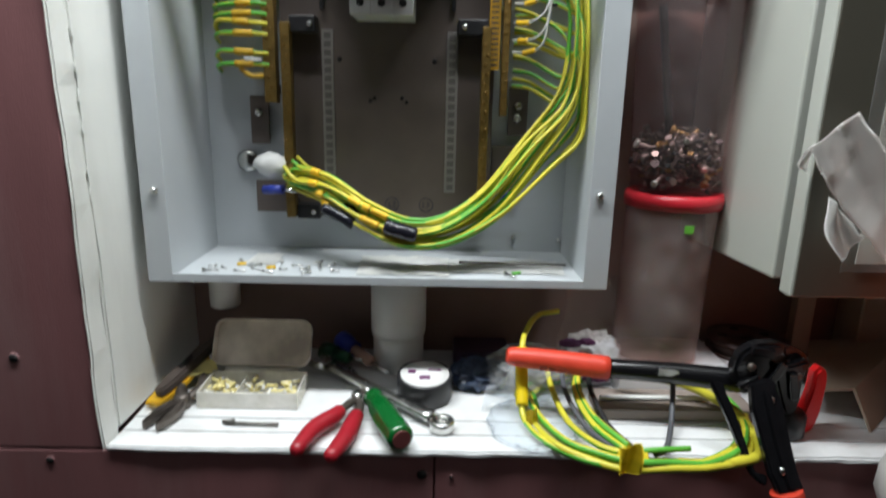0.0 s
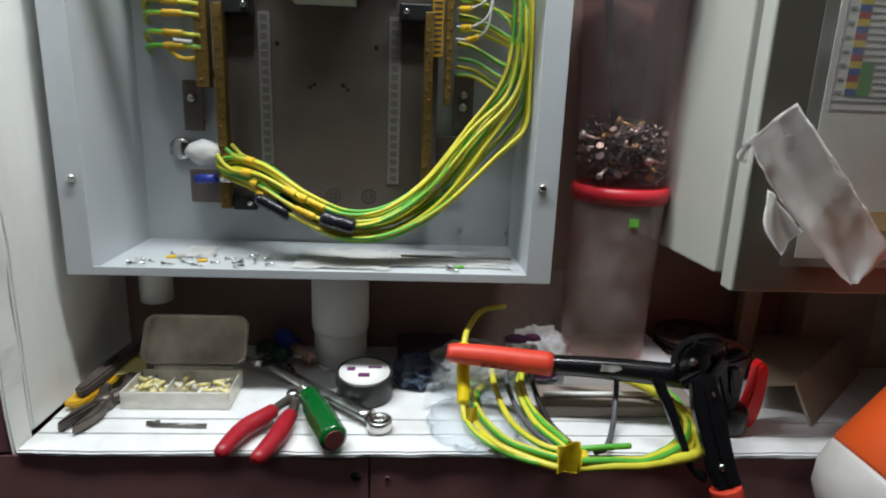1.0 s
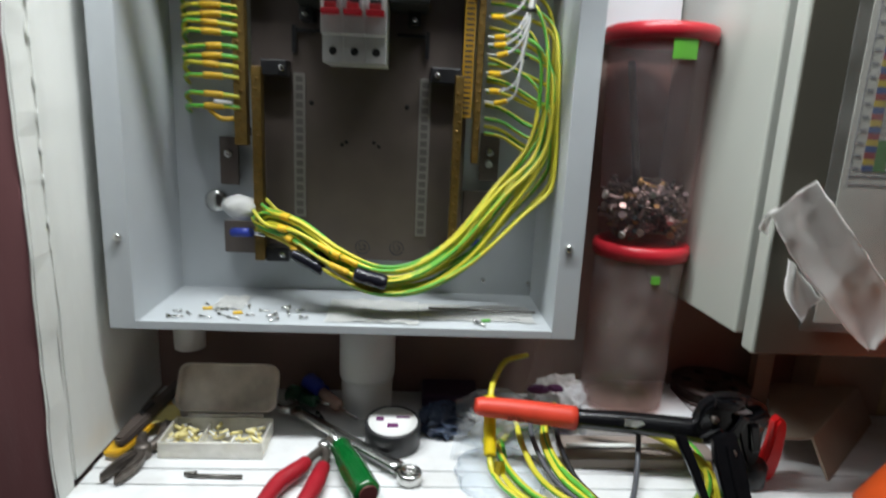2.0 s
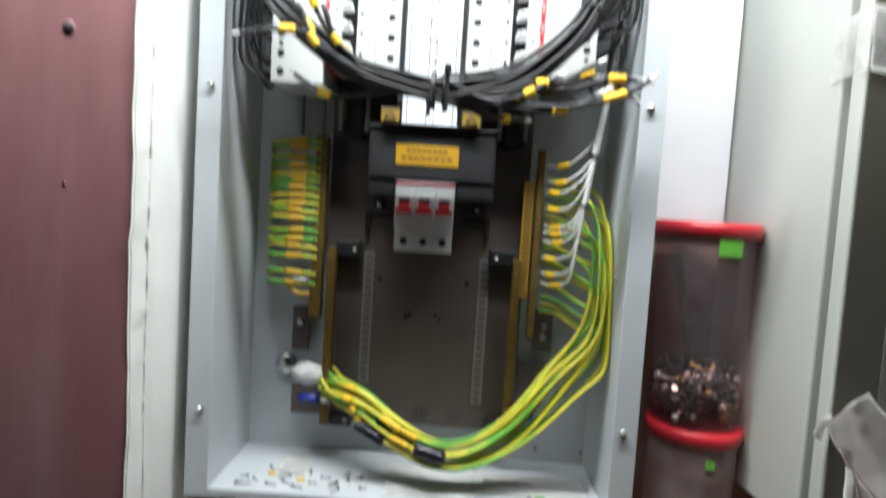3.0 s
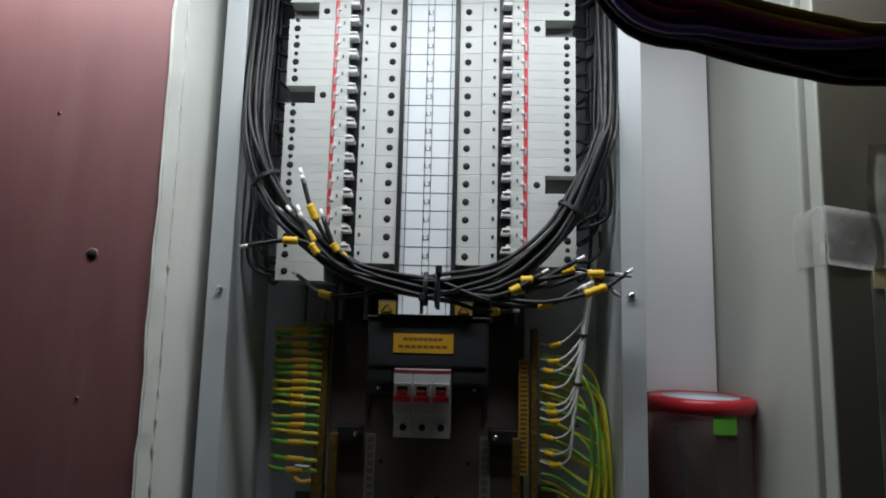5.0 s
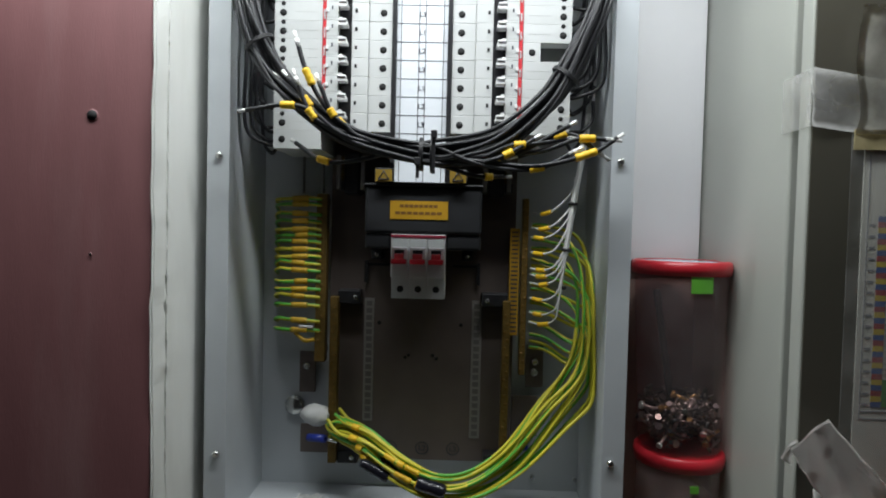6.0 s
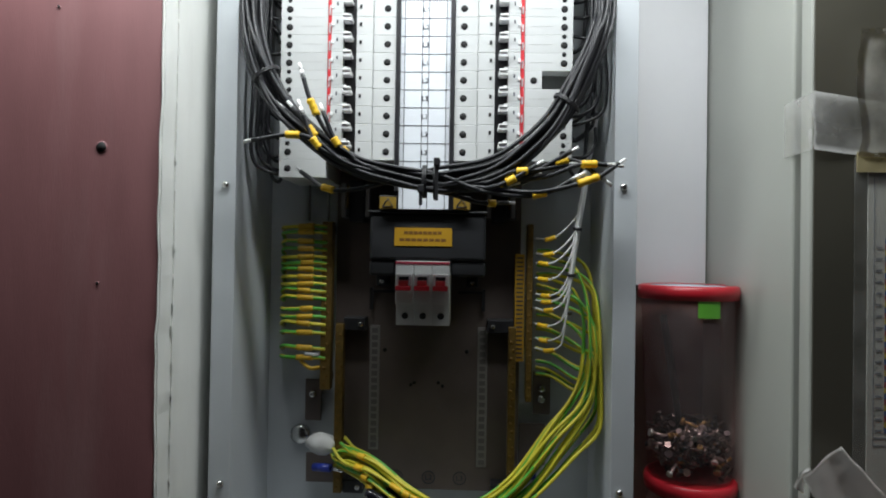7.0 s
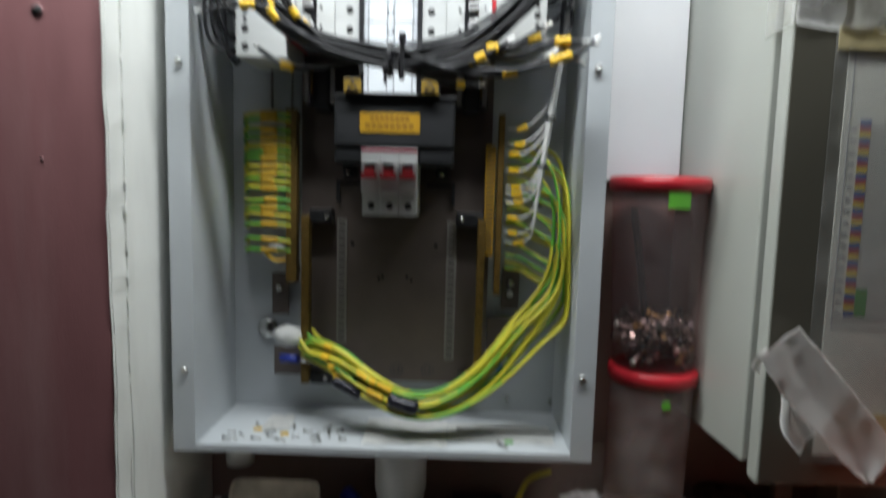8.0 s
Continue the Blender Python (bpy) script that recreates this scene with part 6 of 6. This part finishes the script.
bm = bmesh.new()
tube(bm, curve_points([(0.199, -0.021, 1.1572), (0.25, -0.026, 1.1562), (0.312, -0.036, 1.1545)], 8), lambda s: 0.0088 + 0.0022 * s, 8)
part("upper_arm", bm, GLOSS_BLACK, crimp)
part("label_dab", crumpled([(0.238, 1.1645), (0.239, 1.1615), (0.238, 1.158)], [(0.253, 1.163), (0.255, 1.160), (0.252, 1.157)], -0.0352, 8, 8, 0.0004, 3.0, 0.0004), PAPER, crimp, "small white paint dab")
part("head", plate([(0.2915, 0.0081), (0.2969, 0.0219), (0.3103, 0.0297), (0.3291, 0.0300), (0.3296, 0.0215), (0.3213, 0.0146), (0.3284, 0.0023), (0.3282, -0.0118), (0.3107, -0.0136), (0.2966, -0.0074)], 0.014, -0.040, 1.165), GLOSS_BLACK, crimp)
part("jaw", plate([(0.3213, 0.0146), (0.3364, 0.0117), (0.3532, 0.0166), (0.3496, -0.0005), (0.3490, -0.0260), (0.3404, -0.0325), (0.3323, -0.0149), (0.3261, 0.0023)], 0.010, -0.044, 1.165), GLOSS_BLACK, crimp)
part("jaw_hook", plate([(0.3340, 0.0250), (0.3440, 0.0235), (0.3560, 0.0160), (0.3545, 0.0060), (0.3450, 0.0110), (0.3370, 0.0160)], 0.008, -0.036, 1.165), GLOSS_BLACK, crimp)
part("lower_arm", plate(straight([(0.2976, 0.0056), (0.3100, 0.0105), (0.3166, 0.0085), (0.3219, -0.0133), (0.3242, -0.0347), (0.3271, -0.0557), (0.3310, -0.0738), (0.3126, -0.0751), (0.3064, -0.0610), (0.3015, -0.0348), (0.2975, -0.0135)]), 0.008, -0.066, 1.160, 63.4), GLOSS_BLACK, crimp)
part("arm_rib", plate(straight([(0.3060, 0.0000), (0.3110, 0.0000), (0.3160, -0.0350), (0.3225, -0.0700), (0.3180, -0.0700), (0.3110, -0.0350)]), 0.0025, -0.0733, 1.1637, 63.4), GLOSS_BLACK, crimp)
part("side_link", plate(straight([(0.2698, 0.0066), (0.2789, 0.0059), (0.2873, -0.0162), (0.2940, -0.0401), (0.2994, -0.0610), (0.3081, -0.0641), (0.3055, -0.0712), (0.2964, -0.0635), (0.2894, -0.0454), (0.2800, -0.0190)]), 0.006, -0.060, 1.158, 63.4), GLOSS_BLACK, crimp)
part("die_block", lathe([(0, 0), (0.010, 0), (0.0125, 0.003), (0.0125, 0.020), (0.010, 0.024), (0, 0.0245)], 24, (0.351, -0.042, S + 0.0005)), BLACK_PLASTIC, crimp)
for w, h, x, z, y, q in ((0.010, 0.0035, 0.312, 1.189, -0.0555, 12), (0.0035, 0.011, 0.3245, 1.170, -0.0560, 28), (0.0035, 0.012, 0.341, 1.160, -0.0555, -12), (0.009, 0.003, 0.304, 1.163, -0.0555, -30)):
    bm = boxed(-w, w, -0.0022, 0.0022, -h, h, bevel=0.001)
    bmesh.ops.transform(bm, verts=bm.verts, matrix=Matrix.Translation((x, y, z)) @ Matrix.Rotation(radians(q), 4, "Y"))
    part("link_plate", bm, GLOSS_BLACK, crimp)
for x, z, y in ((0.3050, 1.176, -0.054), (0.3200, 1.160, -0.054), (0.3440, 1.168, -0.054), (0.3115, 1.158, -0.075)):
    bolt((x, y, z), 0.0034, 0.003, crimp, DARK_STEEL, "rivet")
bm = lathe([(0.0030, 0), (0.0030, 0.0015), (0.0018, 0.0024), (0, 0.0024)], 12)
bmesh.ops.transform(bm, verts=bm.verts, matrix=Matrix.Translation((0.3156, -0.0992, 1.1118)) @ Matrix.Rotation(radians(63.4), 4, "X"))
part("rivet", bm, CHROME, crimp)
bar([(0.3195, -0.1010, 1.0960), (0.3225, -0.1045, 1.085), (0.331, -0.118, 1.040), (0.336, -0.128, 1.000)], (0.0118, 0.0115), crimp, "grip", ORANGE_GRIP, "orange-red rubber grip")
redtool = thing("red_handle_tool", (0.375, -0.02, S), "bright red plastic tool handle standing behind the crimper", "tool")
BRIGHT_RED = mat("bright_red_plastic", (0.72, 0.014, 0.016), 0.35, vary=0.06)
for nm, outline, th, y in (("handle", [(0.3690, 1.1640), (0.3740, 1.1685), (0.3800, 1.1620), (0.3810, 1.1450), (0.3795, 1.1240), (0.3740, 1.1088), (0.3600, 1.1092), (0.3640, 1.1260), (0.3680, 1.1450)], 0.012, -0.026),
                           ("second_handle", [(0.3400, 1.1330), (0.3460, 1.1390), (0.3560, 1.1350), (0.3620, 1.1200), (0.3560, 1.1088), (0.3440, 1.1120)], 0.009, -0.012)):
    bm = flat_shape(outline, th)
    bmesh.ops.transform(bm, verts=bm.verts, matrix=Matrix.Translation((0, y, 0)) @ Matrix.Rotation(radians(90), 4, "X"))
    part(nm, bm, BRIGHT_RED, redtool)

# lath, cards and roll at the back
CARDBOARD = mat("cardboard", (0.36, 0.29, 0.22), 0.75, vary=0.08, scale=30, bump=0.1)
solid("wooden_lath", boxed(0.424, 0.443, 0.088, 0.100, S, 1.2455, bevel=0.001), mat("raw_lath", (0.34, 0.25, 0.19), 0.65, vary=0.15, stretch=(1, 1, 0.1)), "upright raw wooden lath under the side cabinet", "lath")
block = solid("white_block", boxed(0.340, 0.412, 0.052, 0.110, S, S + 0.0225, bevel=0.0015), WHITE_BOARD, "low white board block on the shelf under a reel", "block")
reel = thing("dark_tape_reel", (0.374, 0.083, S + 0.0225), "dark brown reel lying on a low white block", "reel")
REEL_DISC = mat("reel_disc", (0.075, 0.045, 0.040), 0.5)
part("winding", lathe([(0.012, 0.003), (0.036, 0.003), (0.0362, 0.0125), (0.012, 0.0125), (0.012, 0.003)], 40, (0.374, 0.083, S + 0.0228)), mat("dark_brown_reel", (0.06, 0.04, 0.035), 0.45, vary=0.2), reel)
for z in (0.0, 0.0127):
    disc = part("flange_disc", lathe([(0.008, z), (0.039, z), (0.039, z + 0.0026), (0.008, z + 0.0026), (0.008, z)], 40, (0.374, 0.083, S + 0.0228)), REEL_DISC, reel)
for k in range(5):
    a = k * 2 * math.pi / 5 + 0.4
    part("disc_hole", lathe([(0, 0.0), (0.005, 0.0), (0.005, 0.0004), (0, 0.0004)], 14, (0.374 + 0.024 * math.cos(a), 0.083 + 0.024 * math.sin(a), S + 0.0382)), HOLE_BLACK, reel)
folded = thing("folded_card", (0.45, 0.03, S), "folded piece of cardboard on the shelf", "cardboard")
ridge = [Vector((0.418, -0.020, S + 0.034)), Vector((0.530, 0.075, S + 0.040))]
for foot_line in ([Vector((0.388, -0.006, S + 0.024)), Vector((0.455, 0.110, S + 0.026))], [Vector((0.428, -0.036, S + 0.001)), Vector((0.548, 0.068, S + 0.001))]):
    bm = bmesh.new()
    n = 8
    g = [[bm.verts.new(ridge[0].lerp(ridge[1], i / n).lerp(foot_line[0].lerp(foot_line[1], i / n), j / 4) + Vector((0, 0, 0.0008 * noise.noise(Vector((i, j, foot_line[0].x * 30)))))) for j in range(5)] for i in range(n + 1)]
    for i in range(n):
        for j in range(4):
            bm.faces.new((g[i][j], g[i + 1][j], g[i + 1][j + 1], g[i][j + 1]))
    bmesh.ops.recalc_face_normals(bm, faces=bm.faces)
    bmesh.ops.solidify(bm, geom=list(bm.faces), thickness=0.0022)
    part("card_panel", bm, CARDBOARD, folded)
cbox = thing("cardboard_box", (0.56, 0.104, S), "dim cardboard box standing at the back of the shelf", "box")
part("carton", boxed(0.49, 0.66, 0.085, 0.1235, S, S + 0.098, bevel=0.002), CARDBOARD, cbox)
part("carton_flap", turned(boxed(0.0, 0.168, -0.0008, 0.0008, 0, 0.030), (0.491, 0.088, S + 0.098), 0, 0.5), CARDBOARD, cbox)
part("carton_tape", boxed(0.565, 0.590, 0.0842, 0.0848, S + 0.002, S + 0.096), bpy.data.materials["brown_tape"], cbox)
solid("white_bar", rod((0.200, -0.0055, S + 0.0132), (0.313, -0.003, S + 0.0132), 0.0024, 12), PVC, "short white plastic bar lying on the shelf", "bar")
# Slab coloured grey-brown to stand for a shadow gap on the shelf.
solid("shadow_gap_slab", boxed(0.196, 0.335, -0.022, 0.0185, S + 0.0005, S + 0.0106, bevel=0.001), mat("shadow_gap_brown", (0.24, 0.195, 0.17), 0.6, vary=0.15, stretch=(0.1, 1, 1)), "grey-brown slab standing for a shadow gap on the shelf", "lath")

# orange tube with a rounded white end, leaning on the shelf's edge
drum = thing("orange_tube", (0.447, -0.135, 1.05), "fat orange plastic tube, its rounded white end on the shelf edge", "tube")
K0, KD = Vector((0.419, -0.139, 1.097)), Vector((0.62, 0.0, 0.785))
KR = 0.060
prof = [(-0.036, 0.004), (-0.034, 0.018), (-0.028, 0.034), (-0.016, 0.049), (0.0, 0.0565), (0.014, 0.0585), (0.0175, 0.0582)]
bm = bmesh.new()
tube(bm, [K0 + KD * a for a, r in prof], lambda s: prof[min(6, int(s * 6 + 0.5))][1], 48)
part("end_cap", bm, mat("worn_white_plastic", (0.50, 0.48, 0.46), 0.5, vary=0.08, scale=30, blotch=0.4, blotch_color=(0.33, 0.31, 0.29), blotch_scale=30), drum, "scuffed white end")
bm = bmesh.new()
tube(bm, [K0 + KD * a for a in (0.0176, 0.020, 0.05, 0.12, 0.20)], lambda s: 0.0592 if s > 0.1 else 0.0575, 48)
part("shell", bm, mat("safety_orange", (0.60, 0.078, 0.012), 0.42, vary=0.06, scale=20), drum, "orange plastic shell")
